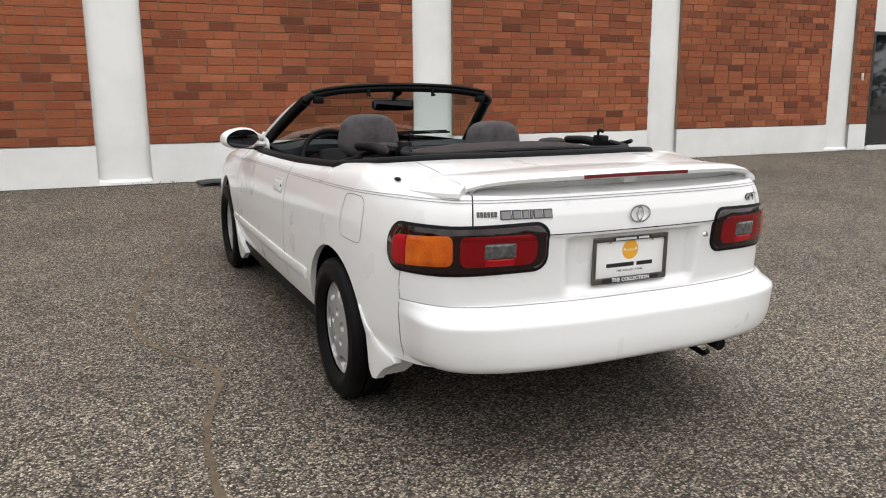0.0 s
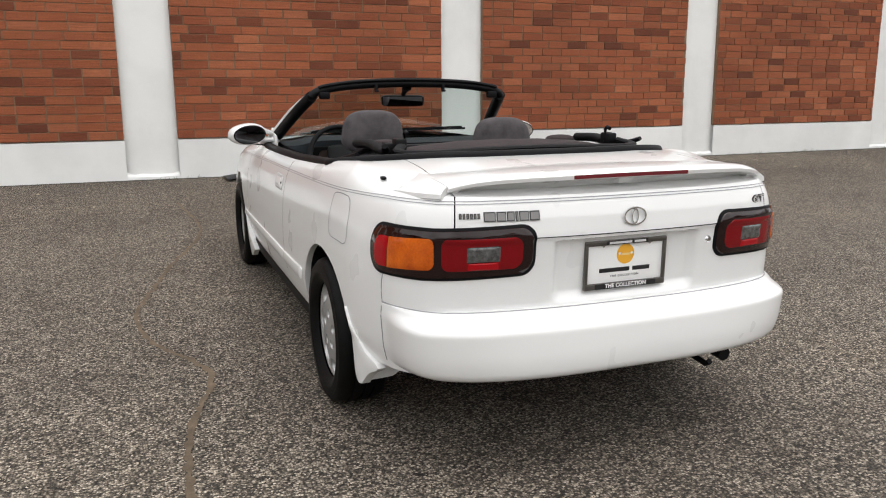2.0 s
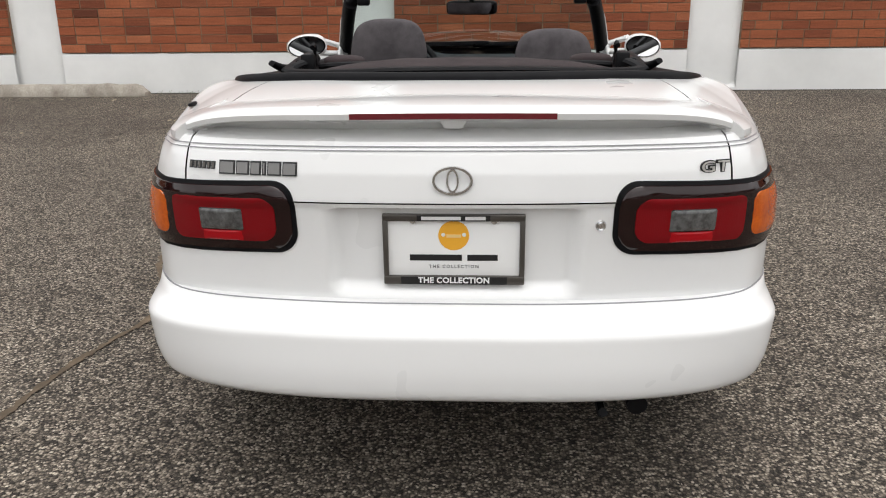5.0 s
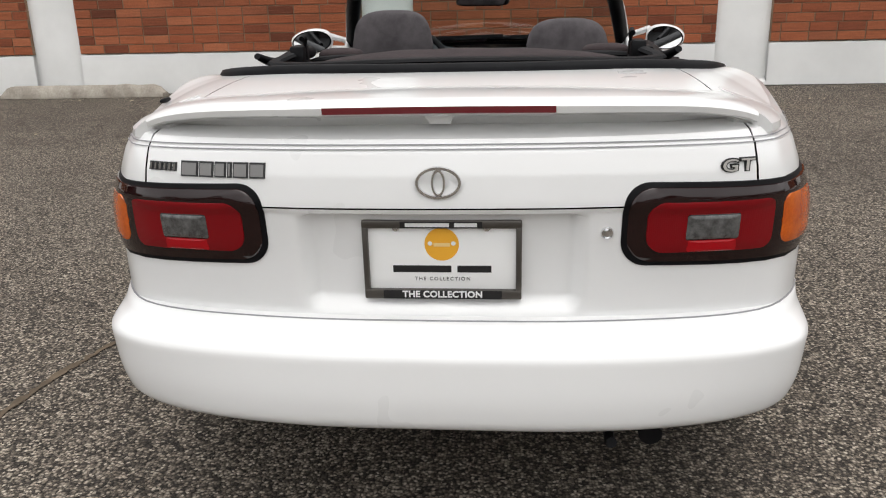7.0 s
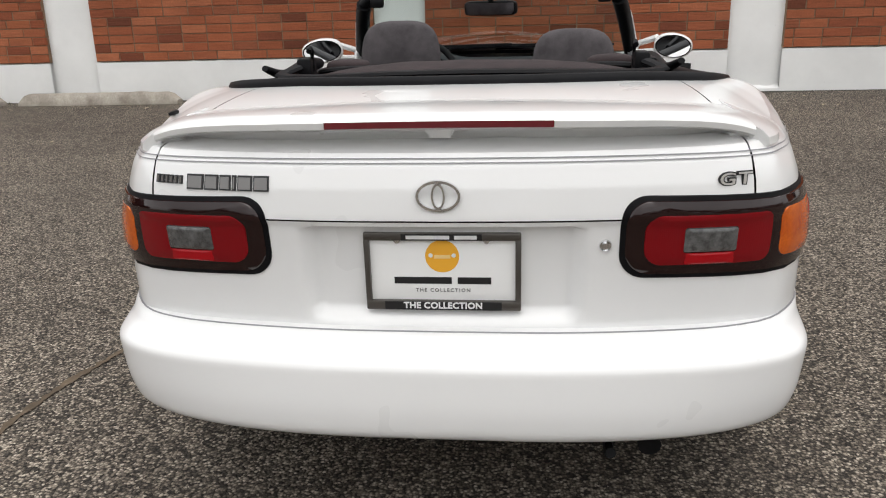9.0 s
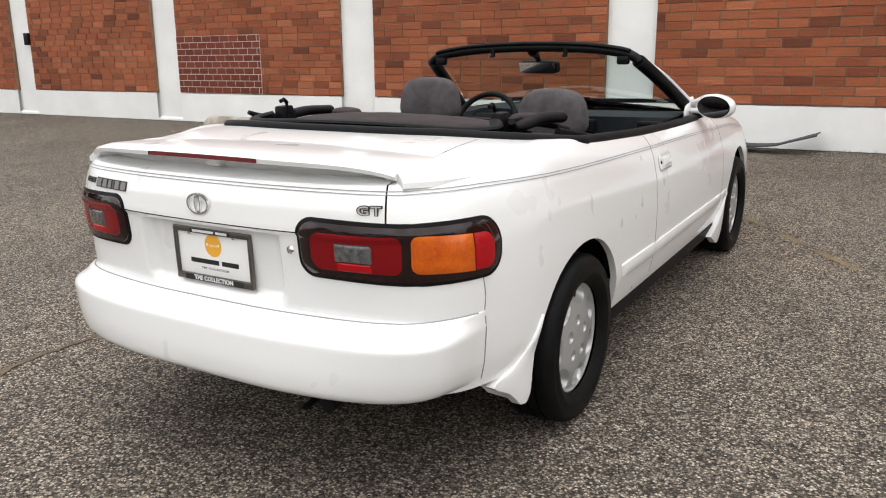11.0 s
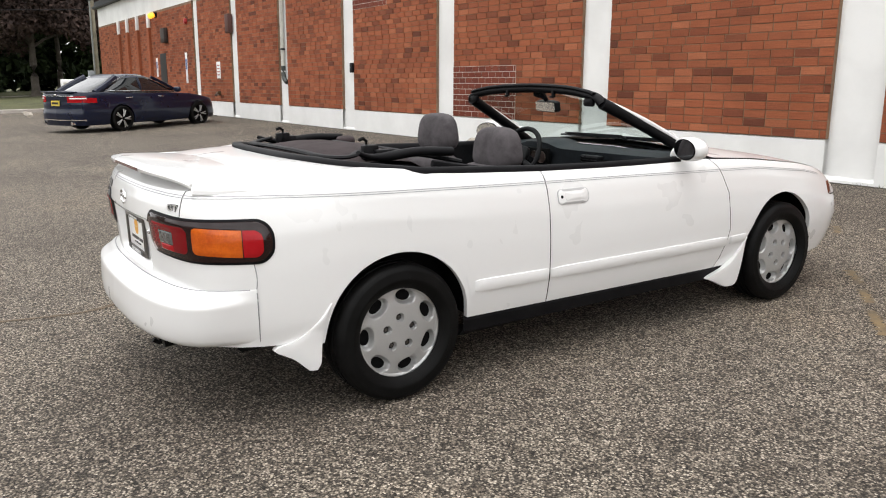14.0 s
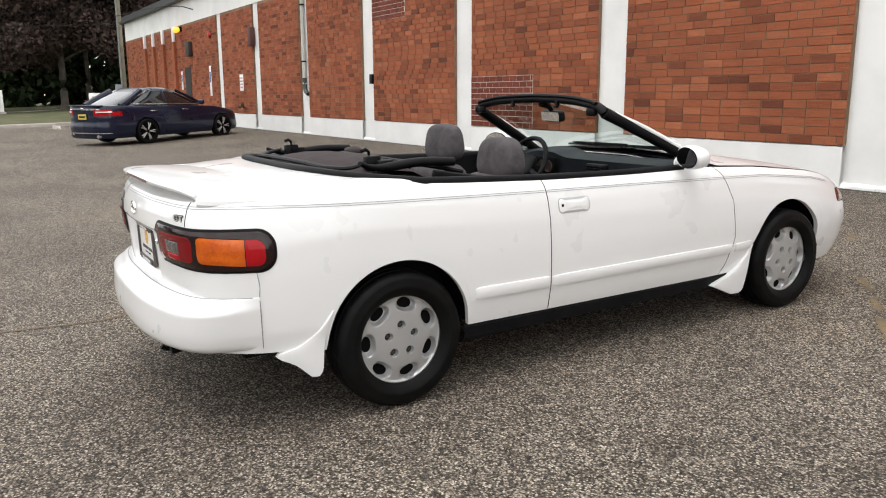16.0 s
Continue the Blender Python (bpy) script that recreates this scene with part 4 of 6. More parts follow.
steering = part("steering_wheel", moved(lathe([(0.185 + 0.0155 * math.cos(a), 0.0155 * math.sin(a)) for a in np.linspace(0, 2 * math.pi, 13)], 48, "z"), wheel_pose), VINYL, convertible, "black three-spoke steering wheel", angle=80)
part("hub", moved(cushion(-0.085, -0.07, -0.03, 0.085, 0.07, 0.02, 0, 4), wheel_pose), VINYL, steering)
for a in (200, 340, 270):
    part("spoke", moved(tube([(0.06 * math.cos(radians(a)), 0.06 * math.sin(radians(a)), 0), (0.18 * math.cos(radians(a)), 0.18 * math.sin(radians(a)), 0)], 0.016, flat=0.5), wheel_pose), VINYL, steering)
part("column", moved(tube([(0, 0, -0.02), (0, 0, -0.2)], 0.045), wheel_pose), VINYL, steering)

# ---- windscreen ----
HEAD = smooth_path([(-0.565, 1.37, 1.155), (-0.545, 1.365, 1.178), (-0.48, 1.37, 1.197), (-0.3, 1.385, 1.218), (0, 1.395, 1.227), (0.3, 1.385, 1.218), (0.48, 1.37, 1.197), (0.545, 1.365, 1.178), (0.565, 1.37, 1.155)], 50)
BASE = [(0.7, 1.96, 0.86), (0.5, 2.05, 0.878), (0.25, 2.09, 0.888), (0, 2.105, 0.892), (-0.25, 2.09, 0.888), (-0.5, 2.05, 0.878), (-0.7, 1.96, 0.86)]
screen = part("windscreen_frame", tube([p - (0, 0.0, 0.008) for p in HEAD], 0.03, 12, 0.75), VINYL, convertible, "black windscreen header rail with latches", angle=70)
part("header_lip", tube([p + (0, -0.022, 0.012) for p in HEAD[2:-2]], 0.014, 8, 0.7), BLACK, screen)
for side in (1, -1):
    spar = smooth_path([(side * 0.565, 1.37, 1.15), (side * 0.6, 1.5, 1.085), (side * 0.648, 1.7, 0.98), (side * 0.695, 1.9, 0.87), (side * 0.71, 1.97, 0.83)], 20)
    part("pillar", tube(spar, 0.034, 12, 0.9), VINYL, screen, "thick black windscreen pillar", angle=70)
    part("pillar_cover", tube([p + (side * 0.013, 0.03, 0.008) for p in spar[:-1]], [0.014 + 0.014 * min(1, i / 6) for i in range(19)], 10, 0.6), PAINT, screen, "white outer face of the pillar", angle=70)
    part("header_latch", block(side * 0.5 - 0.03, 1.325, 1.135, side * 0.5 + 0.03, 1.36, 1.175, 0.01), VINYL, screen)
for u in (-0.2, 0.2):
    part("visor_clip", joined(block(u - 0.009, 1.355, 1.175, u + 0.009, 1.372, 1.212, 0.003), block(u - 0.012, 1.345, 1.172, u + 0.012, 1.36, 1.184, 0.003)), VINYL, screen)
rows = []
base = smooth_path(BASE[::-1], 30)
head = smooth_path([(-0.55, 1.385, 1.16), (-0.4, 1.4, 1.2), (0, 1.41, 1.215), (0.4, 1.4, 1.2), (0.55, 1.385, 1.16)], 30)
for t in np.linspace(0, 1, 12):
    rows.append([a + (b - a) * t + np.array((0, 0.03, 0.02)) * math.sin(math.pi * t) for a, b in zip(base, head)])
pane = part("windscreen", grid(rows), GLASS, screen, "clear curved windscreen glass")
pane.visible_shadow = False
mirror_in = part("interior_mirror", moved(cushion(-0.125, -0.02, -0.033, 0.125, 0.02, 0.033, 0, 6), pose(0.0, 1.5, 1.118, 8, 0, -14)), VINYL, convertible, "black interior mirror on a short stalk")
part("mirror_glass", moved(block(-0.115, -0.022, -0.026, 0.115, -0.0195, 0.026), pose(0.0, 1.5, 1.118, 8, 0, -14)), MIRROR, mirror_in, "mirror glass")
part("stalk", tube([(0, 1.505, 1.13), (0, 1.47, 1.17), (0, 1.42, 1.2)], [0.012, 0.014, 0.03], 8), VINYL, mirror_in)
for u0, u1 in ((-0.5, 0.12), (0.0, 0.62)):
    wiper = part("wiper", tube([(u0 + (u1 - u0) * t, 2.05 - 0.03 * t + 0.02 * math.sin(3 * t), 0.897 + 0.012 * t) for t in np.linspace(0, 1, 10)], 0.007), BLACK, convertible, "black wiper arm parked on the screen")
    part("blade", tube([(u0 + (u1 - u0) * t, 2.035 - 0.03 * t, 0.909 + 0.01 * t) for t in np.linspace(0.1, 0.95, 8)], 0.005, 6, 2.0), BLACK, wiper)

# ---- folded soft top ----
soft_top = part("folded_top", grid([[(u, v + 0.02 * (u / 0.5) ** 2, w - 0.045 * (abs(u) / 0.5) ** 3 + 0.004 * noise.noise((u * 9, v * 11, 0))) for u in np.linspace(-0.52, 0.52, 41)] for v, w in [(-0.1, 0.95), (-0.085, 0.985), (-0.03, 1.0), (0.06, 1.006), (0.16, 1.002), (0.24, 0.99), (0.3, 0.96), (0.32, 0.9)]]), LINING, convertible, "folded soft top showing its plum grey lining")
rear_bow = smooth_path([(-0.5, 0.02, 1.0), (-0.53, -0.05, 0.985), (-0.42, -0.115, 0.985), (-0.2, -0.13, 0.992), (0, -0.135, 0.994), (0.2, -0.13, 0.992), (0.42, -0.115, 0.985), (0.53, -0.05, 0.985), (0.5, 0.02, 1.0)], 50)
part("rear_bow", tube(rear_bow, 0.022, 8, 0.45), BLACK, soft_top, "black curved bow along the back edge")
front_bow = smooth_path([(-0.56, 0.5, 0.925), (-0.5, 0.38, 0.955), (-0.3, 0.33, 0.965), (0, 0.32, 0.968), (0.3, 0.33, 0.965), (0.5, 0.38, 0.955), (0.56, 0.5, 0.925)], 40)
part("front_bow", tube(front_bow, 0.02, 8, 0.6), BLACK, soft_top)
for side in (1, -1):
    part("hook", tube([(side * 0.47, 0.07, 0.985), (side * 0.47, 0.07, 1.04), (side * 0.47, 0.055, 1.052), (side * 0.47, 0.035, 1.045)], 0.008), BLACK, soft_top, "small black latch hook")
    part("hinge_block", joined(block(side * 0.49 - 0.022, 0.04, 0.96, side * 0.49 + 0.022, 0.11, 1.025, 0.008), block(side * 0.52 - 0.02, 0.08, 0.955, side * 0.52 + 0.02, 0.16, 1.005, 0.008)), VINYL, soft_top)
    part("side_rail", tube(smooth_path([(side * 0.585, -0.03, 1.005), (side * 0.565, 0.02, 0.985), (side * 0.55, 0.1, 0.975), (side * 0.55, 0.28, 0.985), (side * 0.56, 0.45, 0.975)], 20), [0.012 + 0.016 * min(1, i / 7) for i in range(20)], 10, 0.75), BLACK, soft_top, "black folding side rail", angle=70)
    part("link_arm", tube([(side * 0.6, 0.32, 0.93), (side * 0.615, 0.62, 0.875), (side * 0.61, 0.78, 0.84)], 0.013, 8, 1.6), BLACK, soft_top)
    part("corner_pad", moved(cushion(-0.075, -0.05, -0.025, 0.075, 0.05, 0.025, 0, 3), pose(side * 0.44, 0.42, 0.965, 0, 0, side * 20)), LINING, soft_top)
part("well_floor", grid([[(u, v, w) for u in np.linspace(-0.66, 0.66, 9)] for v, w in ((-0.17, 0.93), (0.1, 0.9), (0.34, 0.86), (0.5, 0.8))], flip=True), VINYL, convertible)

# ---- door mirrors, handles and small fittings ----
for side in (1, -1):
    shell = cushion(-0.105, -0.085, -0.062, 0.105, 0.1, 0.062, 0, 2.5)
    place = pose(side * 0.868, 1.745, 0.925, 0, side * 4, 13) if side < 0 else pose(0.864, 1.69, 0.918, 0, 4, -12) @ Matrix.Diagonal((0.86, 0.75, 0.98, 1.0))
    verts = [(x, max(y, -0.045), z * (1 - 0.16 * (side * x > 0) * side * x / 0.105)) for x, y, z in shell[0]]
    mirror = part("door_mirror", moved((verts, shell[1]), place), PAINT, convertible, "white oval door mirror", angle=50)
    oval = [[(0.09 * r * math.cos(a) + side * 0.002, -0.0478, 0.05 * r * math.sin(a)) for a in np.linspace(0, 2 * math.pi, 40, endpoint=False)] for r in (1.0, 0.0)]
    rim = [[(0.097 * r * math.cos(a) + side * 0.002, y, 0.054 * r * math.sin(a)) for a in np.linspace(0, 2 * math.pi, 40, endpoint=False)] for r, y in ((1.0, -0.0462), (0.0, -0.047))]
    part("mirror_rim", moved(grid(rim, closed=True), place), DARK, mirror)
    part("mirror_glass", moved(grid([[(x, y - 0.002, z) for x, y, z in r] for r in oval], closed=True), place), MIRROR, mirror, "convex mirror glass", smooth=False)
    for dv, dw in ((0.03, 0.03), (0.0, -0.035)):
        part("mirror_arm", tube([(side * 0.8, 1.75 + dv * 0.3, 0.925 + dw), (side * 0.72, 1.8 + dv, 0.905 + dw * 0.6), (side * 0.69, 1.84 + dv, 0.885)], [0.02, 0.018, 0.03], 10, 0.8), PAINT, mirror)
    part("mirror_base", moved(cushion(-0.012, -0.09, -0.05, 0.012, 0.09, 0.05, 0, 3.2), pose(side * 0.7, 1.83, 0.885, 24, 0, 0)), PAINT, mirror)

surround = rounded(s_at(0.845), s_at(1.036), 0.722, 0.792, 0.02, 0.027, 0.003, -0.02)
cup = rounded(s_at(0.848), s_at(1.033), 0.7245, 0.7895, 0.018, 0.025, 0.0035, -0.02)
pull = rounded(s_at(0.888), s_at(1.022), 0.738, 0.776, 0.01, 0.015, 0.0075, -0.02, rings=4)
lock_ring = rounded(s_at(0.861), s_at(0.876), 0.75, 0.765, 0.007, 0.007, 0.006, 0, rings=3)
r_h, l_h = both("door_handle", surround, material("handle_seal", (0.42, 0.42, 0.42), 0.6), "white flush door handle with a key lock")
for geometry, mat, name in ((cup, PAINT, "handle_cup"), (pull, PAINT, "handle_pull"), (lock_ring, DARK, "key_lock")):
    part(name, geometry, mat, r_h, angle=50)
    part(name, mirrored(geometry), mat, l_h, angle=50)


def outline(points, half, out):
    """A thin closed line drawn on the skin through (s, w) corners."""
    path = smooth_path(points + points[:1], 90)
    lines = []
    for i, (s, w) in enumerate(path):
        d = path[(i + 1) % 90] - path[i - 1]
        n = np.array([-d[1], d[0]]) / (np.hypot(*d) + 1e-9)
        lines.append([skin(s + n[0] * half, w + n[1] * half, out), skin(s - n[0] * half, w - n[1] * half, out)])
    return grid(lines)


a, b = s_at(-0.3), s_at(-0.118)
part("fuel_flap", mirrored(outline([(a + 0.03, 0.858), ((a + b) / 2, 0.86), (b - 0.03, 0.855), (b - 0.005, 0.84), (b + 0.01, 0.78), (b + 0.015, 0.715), (b - 0.01, 0.693), ((a + b) / 2, 0.69), (a + 0.03, 0.69), (a + 0.002, 0.71), (a - 0.004, 0.78), (a + 0.005, 0.84)], 0.0016, 0.0012)), STRIPE, convertible, "rounded fuel filler flap")
part("aerial_base", moved(cushion(-0.008, -0.022, -0.006, 0.008, 0.022, 0.005, 0, 3), pose(-0.705, -0.4, 0.936, 0, -12, 0)), BLACK, convertible, "small black aerial base")
MARKER = material("smoked_amber_lens", (0.11, 0.026, 0.008), 0.15, coat=0.6)
part("side_marker", rounded(s_at(3.12), s_at(3.28), 0.53, 0.615, 0.03, 0.035, 0.004, -0.05), MARKER, convertible, "amber front corner marker", angle=50)
part("side_marker", mirrored(rounded(s_at(3.12), s_at(3.28), 0.53, 0.615, 0.03, 0.035, 0.004, -0.05)), MARKER, convertible, "amber front corner marker", angle=50)
exhaust = part("exhaust_tip", tube([(0.42, -0.45, 0.32), (0.42, -0.76, 0.315), (0.42, -0.84, 0.308)], 0.024, 14), VINYL, convertible, "small dark exhaust tip")
part("tow_eye", tube([(0.34, -0.7, 0.3), (0.34, -0.84, 0.285), (0.34, -0.86, 0.3)], 0.011), BLACK, convertible)
part("silencer", moved(lathe([(0.0, -0.24), (0.085, -0.24), (0.1, -0.21), (0.1, 0.21), (0.085, 0.24), (0.0, 0.24)], 20), pose(0.1, -0.5, 0.34)), GUNMETAL, convertible)

# number plate and its frame
PV = -0.808
plate = part("number_plate", block(-0.152, PV, 0.599, 0.152, PV + 0.004, 0.756, 0.0015), PLATE_WHITE, convertible, "white dealer plate with an orange disc")
frame_parts = [block(-0.1565, PV - 0.009, 0.592, 0.1565, PV + 0.004, 0.612, 0.003), block(-0.1565, PV - 0.009, 0.739, 0.1565, PV + 0.004, 0.7555, 0.003), block(-0.1565, PV - 0.009, 0.61, -0.145, PV + 0.004, 0.741, 0.003), block(0.145, PV - 0.009, 0.61, 0.1565, PV + 0.004, 0.741, 0.003)]
part("plate_frame", joined(*frame_parts), GUNMETAL, plate, "gunmetal plate frame")
part("top_band", block(-0.08, PV - 0.0105, 0.7405, 0.08, PV - 0.009, 0.754), INK, plate, "black band")
part("bottom_band", block(-0.118, PV - 0.0105, 0.5935, 0.118, PV - 0.009, 0.6115), INK, plate, "black band")
part("plain_bar", joined(block(-0.07, PV - 0.0115, 0.7435, 0.016, PV - 0.0105, 0.751), block(0.026, PV - 0.0115, 0.7435, 0.07, PV - 0.0105, 0.751)), WHITE_INK, plate, smooth=False)
part("plain_bar", joined(block(-0.098, PV - 0.001, 0.6465, 0.018, PV, 0.6605), block(0.03, PV - 0.001, 0.6465, 0.097, PV, 0.6605)), INK, plate, smooth=False)
part("lettering", moved(writing("THE COLLECTION", 0.0185, 0.001, 1.05, 0.0006), pose(0, PV - 0.011, 0.603)), WHITE_INK, plate, "white words THE COLLECTION", smooth=False)
part("lettering", moved(writing("THE COLLECTION", 0.0105, 0.001, 1.35), pose(0, PV - 0.0005, 0.6325)), INK, plate, "small black words THE COLLECTION", smooth=False)
disc = [[(0.034 * r * math.cos(a), PV - 0.0008, 0.705 + 0.034 * r * math.sin(a)) for a in np.linspace(0, 2 * math.pi, 40, endpoint=False)] for r in (1.0, 0.0)]
part("orange_disc", grid(disc, flip=True, closed=True), ORANGE, plate, "plain orange disc", smooth=False)
for x, r in ((-0.023, 0.0045), (0.023, 0.0045)):
    part("white_dot", grid([[(x + r * k * math.cos(a), PV - 0.0016, 0.707 + r * k * math.sin(a)) for a in np.linspace(0, 2 * math.pi, 16, endpoint=False)] for k in (1.0, 0.0)], flip=True, closed=True), WHITE_INK, plate, smooth=False)
part("pale_bar", block(-0.016, PV - 0.0016, 0.7005, 0.016, PV - 0.0008, 0.7075), material("pale_orange_ink", (0.85, 0.6, 0.25), 0.4), plate, smooth=False)
for x in (-0.089, 0.089):
    part("plate_screw", moved(lathe([(0.0, 0.004), (0.007, 0.004), (0.009, 0.0)], 14), pose(x, PV - 0.003, 0.7405, 0, 0, -90)), CHROME, plate)


# badges
def on_tail(u, w, out=0.0):
    x, y, z = skin(s_tail(abs(u)), w, out)
    return math.copysign(x, u), y, z


def tail_block(u0, u1, w0, w1, thick):
    corners = [(u0, w0), (u1, w0), (u1, w1), (u0, w1)]
    back, front = [on_tail(u, w, -0.002) for u, w in corners], [on_tail(u, w, thick) for u, w in corners]
    return back + front, [[4, 5, 6, 7], [0, 1, 5, 4], [1, 2, 6, 5], [2, 3, 7, 6], [3, 0, 4, 7]]


SMALL = [(-0.588 + 0.0112 * k, -0.5795 + 0.0112 * k) for k in range(6)]
LARGE = [(-0.513, -0.476), (-0.473, -0.443), (-0.44, -0.416), (-0.413, -0.404), (-0.401, -0.37), (-0.367, -0.335)]
for a, b in SMALL:
    bar = part("badge_bar", tail_block(a, b, 0.852, 0.868, 0.003), INK, convertible, "small dark plain badge bar", smooth=False)
    part("bar_face", tail_block(a + 0.0022, b - 0.0022, 0.8545, 0.8655, 0.0042), GUNMETAL, bar, smooth=False)
for a, b in LARGE:
    bar = part("badge_bar", tail_block(a, b, 0.843, 0.872, 0.003), INK, convertible, "dark plain badge bar with a grey face", smooth=False)
    part("bar_face", tail_block(a + 0.0028, b - 0.0028, 0.8463, 0.8687, 0.0045), BADGE, bar, smooth=False)
gt_at = on_tail(0.558, 0.855, 0.001)
for depth, bold, mat, name in ((0.004, 0.0022, INK, "letter_edge"), (0.007, 0.0002, material("bright_badge_metal", (0.62, 0.61, 0.58), 0.35, 0.35), "letters")):
    part(name, moved(writing("GT", 0.033, depth, 1.12, bold), pose(*gt_at, 0, 0, 17) @ Matrix.Diagonal((1.45, 1, 1, 1))), mat, convertible, "raised metal letters GT", smooth=False)
ring = [[(a * math.cos(t), 0, b * math.sin(t)) for t in np.linspace(0, 2 * math.pi, 48, endpoint=False)] for a, b in ((0.0435, 0.0315), (0.0425, 0.0305), (0.0375, 0.0255), (0.0365, 0.0245))]
ring = [[(x, y, z) for x, _, z in r] for r, y in zip(ring, (0.0, -0.006, -0.006, 0.0))]
emblem = part("oval_emblem", moved(grid(ring, closed=True), Matrix.Translation((0.0, -0.8455, 0.838))), CHROME, convertible, "plain chrome oval emblem")
ring = [[(a * math.cos(t), y, b * math.sin(t)) for t in np.linspace(0, 2 * math.pi, 32, endpoint=False)] for a, b, y in ((0.014, 0.0265, 0.0), (0.013, 0.0255, -0.006), (0.0095, 0.021, -0.006), (0.0085, 0.02, 0.0))]
part("inner_oval", moved(grid(ring, closed=True), Matrix.Translation((0.0, -0.8455, 0.838))), CHROME, emblem)
part("boot_lock", moved(lathe([(0.0, 0.006), (0.006, 0.006), (0.007, 0.002), (0.0105, 0.003), (0.0125, 0.0)], 24), pose(0.316, on_tail(0.316, 0.735)[1] - 0.001, 0.735, 0, 0, -90)), CHROME, convertible, "round chrome boot lock")
part("front_bumper", grid([[(lambda q: (q[0], q[1], q[2]))(skin(s, w, o * min(1.0, (s - s_at(2.95)) / 0.2) - 0.001)) for s in np.linspace(s_at(2.95), PLAN_S[-1] - 0.001, 40)] for w, o in ((0.2, 0.0), (0.24, 0.004), (0.4, 0.006), (0.5, 0.004), (0.52, 0.0))], flip=True), PAINT, convertible)

# ---- the lot: cracks, worn paint, wheel stops ----
GRIT = mottled("sandy_crack_fill", (0.075, 0.056, 0.038), (0.16, 0.118, 0.078), 5.0, 0.95, 0.4, 0.004)
SOIL = mottled("damp_wall_foot_dirt", (0.03, 0.026, 0.02), (0.075, 0.065, 0.05), 3.0, 0.95, 0.5, 0.01)
YELLOW = mottled("worn_yellow_paint", (0.095, 0.078, 0.056), (0.2, 0.14, 0.07), 7.0, 0.85, 0.3, 0.003)


def ground_strip(path, width, n, seed, lift=0.004, wander=0.02):
    """A ragged strip that lies on the ground."""
    rng = random.Random(seed)
    pts = smooth_path(path, n)
    lines = []
    for i, (x, y) in enumerate(pts):
        d = pts[min(i + 1, n - 1)] - pts[max(i - 1, 0)]
        nx, ny = np.array([-d[1], d[0]]) / np.hypot(*d)
        off = wander * noise.noise((i * 0.23, seed, 0)) + wander * 0.5 * noise.noise((i * 0.9, seed, 4))
        w = width * (0.35 + 0.65 * rng.random()) / 2
        lines.append([(x + nx * (off + k * w), y + ny * (off + k * w), ground_z(y + ny * (off + k * w)) + lift) for k in (-1, 1)])
    return grid(lines)


structure("crack_1", ground_strip([(0.26, 1.3), (0.27, 1.93), (0.36, 2.4), (0.29, 2.75), (0.33, 3.25), (0.45, 3.72), (0.4, 3.95), (0.22, 4.35), (0.16, 4.85), (0.27, 5.4), (0.4, 6.0), (0.7, 7.2), (0.6, 8.6)], 0.038, 300, 3), GRIT, "long ragged crack filled with sandy grit", "crack")
structure("crack_2", ground_strip([(-14, 8.1), (-9.0, 7.4), (-5.0, 6.4), (-2.9, 5.3), (-1.2, 4.7)], 0.018, 200, 8), SOIL, "thin dark crack across the asphalt", "crack")
structure("crack_3", ground_strip([(4.4, 8.4), (6.5, 8.2), (9.0, 7.5), (12.5, 7.0)], 0.016, 140, 5), SOIL, "thin dark crack across the asphalt", "crack")
for n, (a, b) in enumerate([((2.42, 6.88), (2.66, 6.6)), ((2.72, 6.5), (2.9, 6.26)), ((2.98, 6.12), (3.25, 5.75)), ((1.6, 8.15), (1.75, 7.9)), ((-12.6, 8.75), (-11.2, 8.6))]):
    structure("worn_paint_%d" % (n + 1), ground_strip([a, ((a[0] + b[0]) / 2, (a[1] + b[1]) / 2 + 0.01), b], 0.075, 60, 20 + n, 0.003, 0.05), YELLOW, "worn remains of a yellow painted line", "road marking")
for n, (a, b) in enumerate([(-40, -12), (-12, 1), (1, 13.2)]):
    structure("wall_foot_dirt_%d" % (n + 1), ground_strip([(a, FACE - 0.02), ((a + b) / 2, FACE - 0.025), (b, FACE - 0.02)], 0.12, int((b - a) * 9), 40 + n, 0.005, 0.03), SOIL, "dark dirt gathered at the wall's foot", "dirt")

WEED = mottled("dry_weed", (0.05, 0.045, 0.018), (0.12, 0.11, 0.04), 9.0, 0.9, 0.0)
rng = random.Random(5)
blades = []
for k in range(900):
    x, y = rng.uniform(-8, 13), FACE - rng.uniform(0.005, 0.07)
    if noise.noise((x * 0.9, 2, 1)) < 0.02:
        continue
    h, a = rng.uniform(0.015, 0.05), rng.uniform(0, 6.28)
    z = ground_z(y)
    blades.append(([(x - 0.004 * math.cos(a), y - 0.004 * math.sin(a), z), (x + 0.004 * math.cos(a), y + 0.004 * math.sin(a), z), (x + h * 0.6 * math.sin(a), y - abs(h * 0.4 * math.cos(a)), z + h)], [[0, 1, 2]]))
tagged(mesh_object("weeds", *joined(*blades), WEED, False), "small dry weeds along the foot of the wall", "weeds", "", "stuff")
litter = []
for k in range(60):
    x, y, a, r = rng.uniform(-14, 13), 10.25 - abs(rng.gauss(0, 1.3)), rng.uniform(0, 6.28), rng.uniform(0.012, 0.035)
    litter.append(([(x + r * math.cos(a + t) * q, y + r * math.sin(a + t), ground_z(y) + 0.004 + 0.01 * (t > 3)) for t, q in ((0, 1), (1.6, 0.5), (3.1, 1), (4.7, 0.5))], [[0, 1, 2, 3]]))
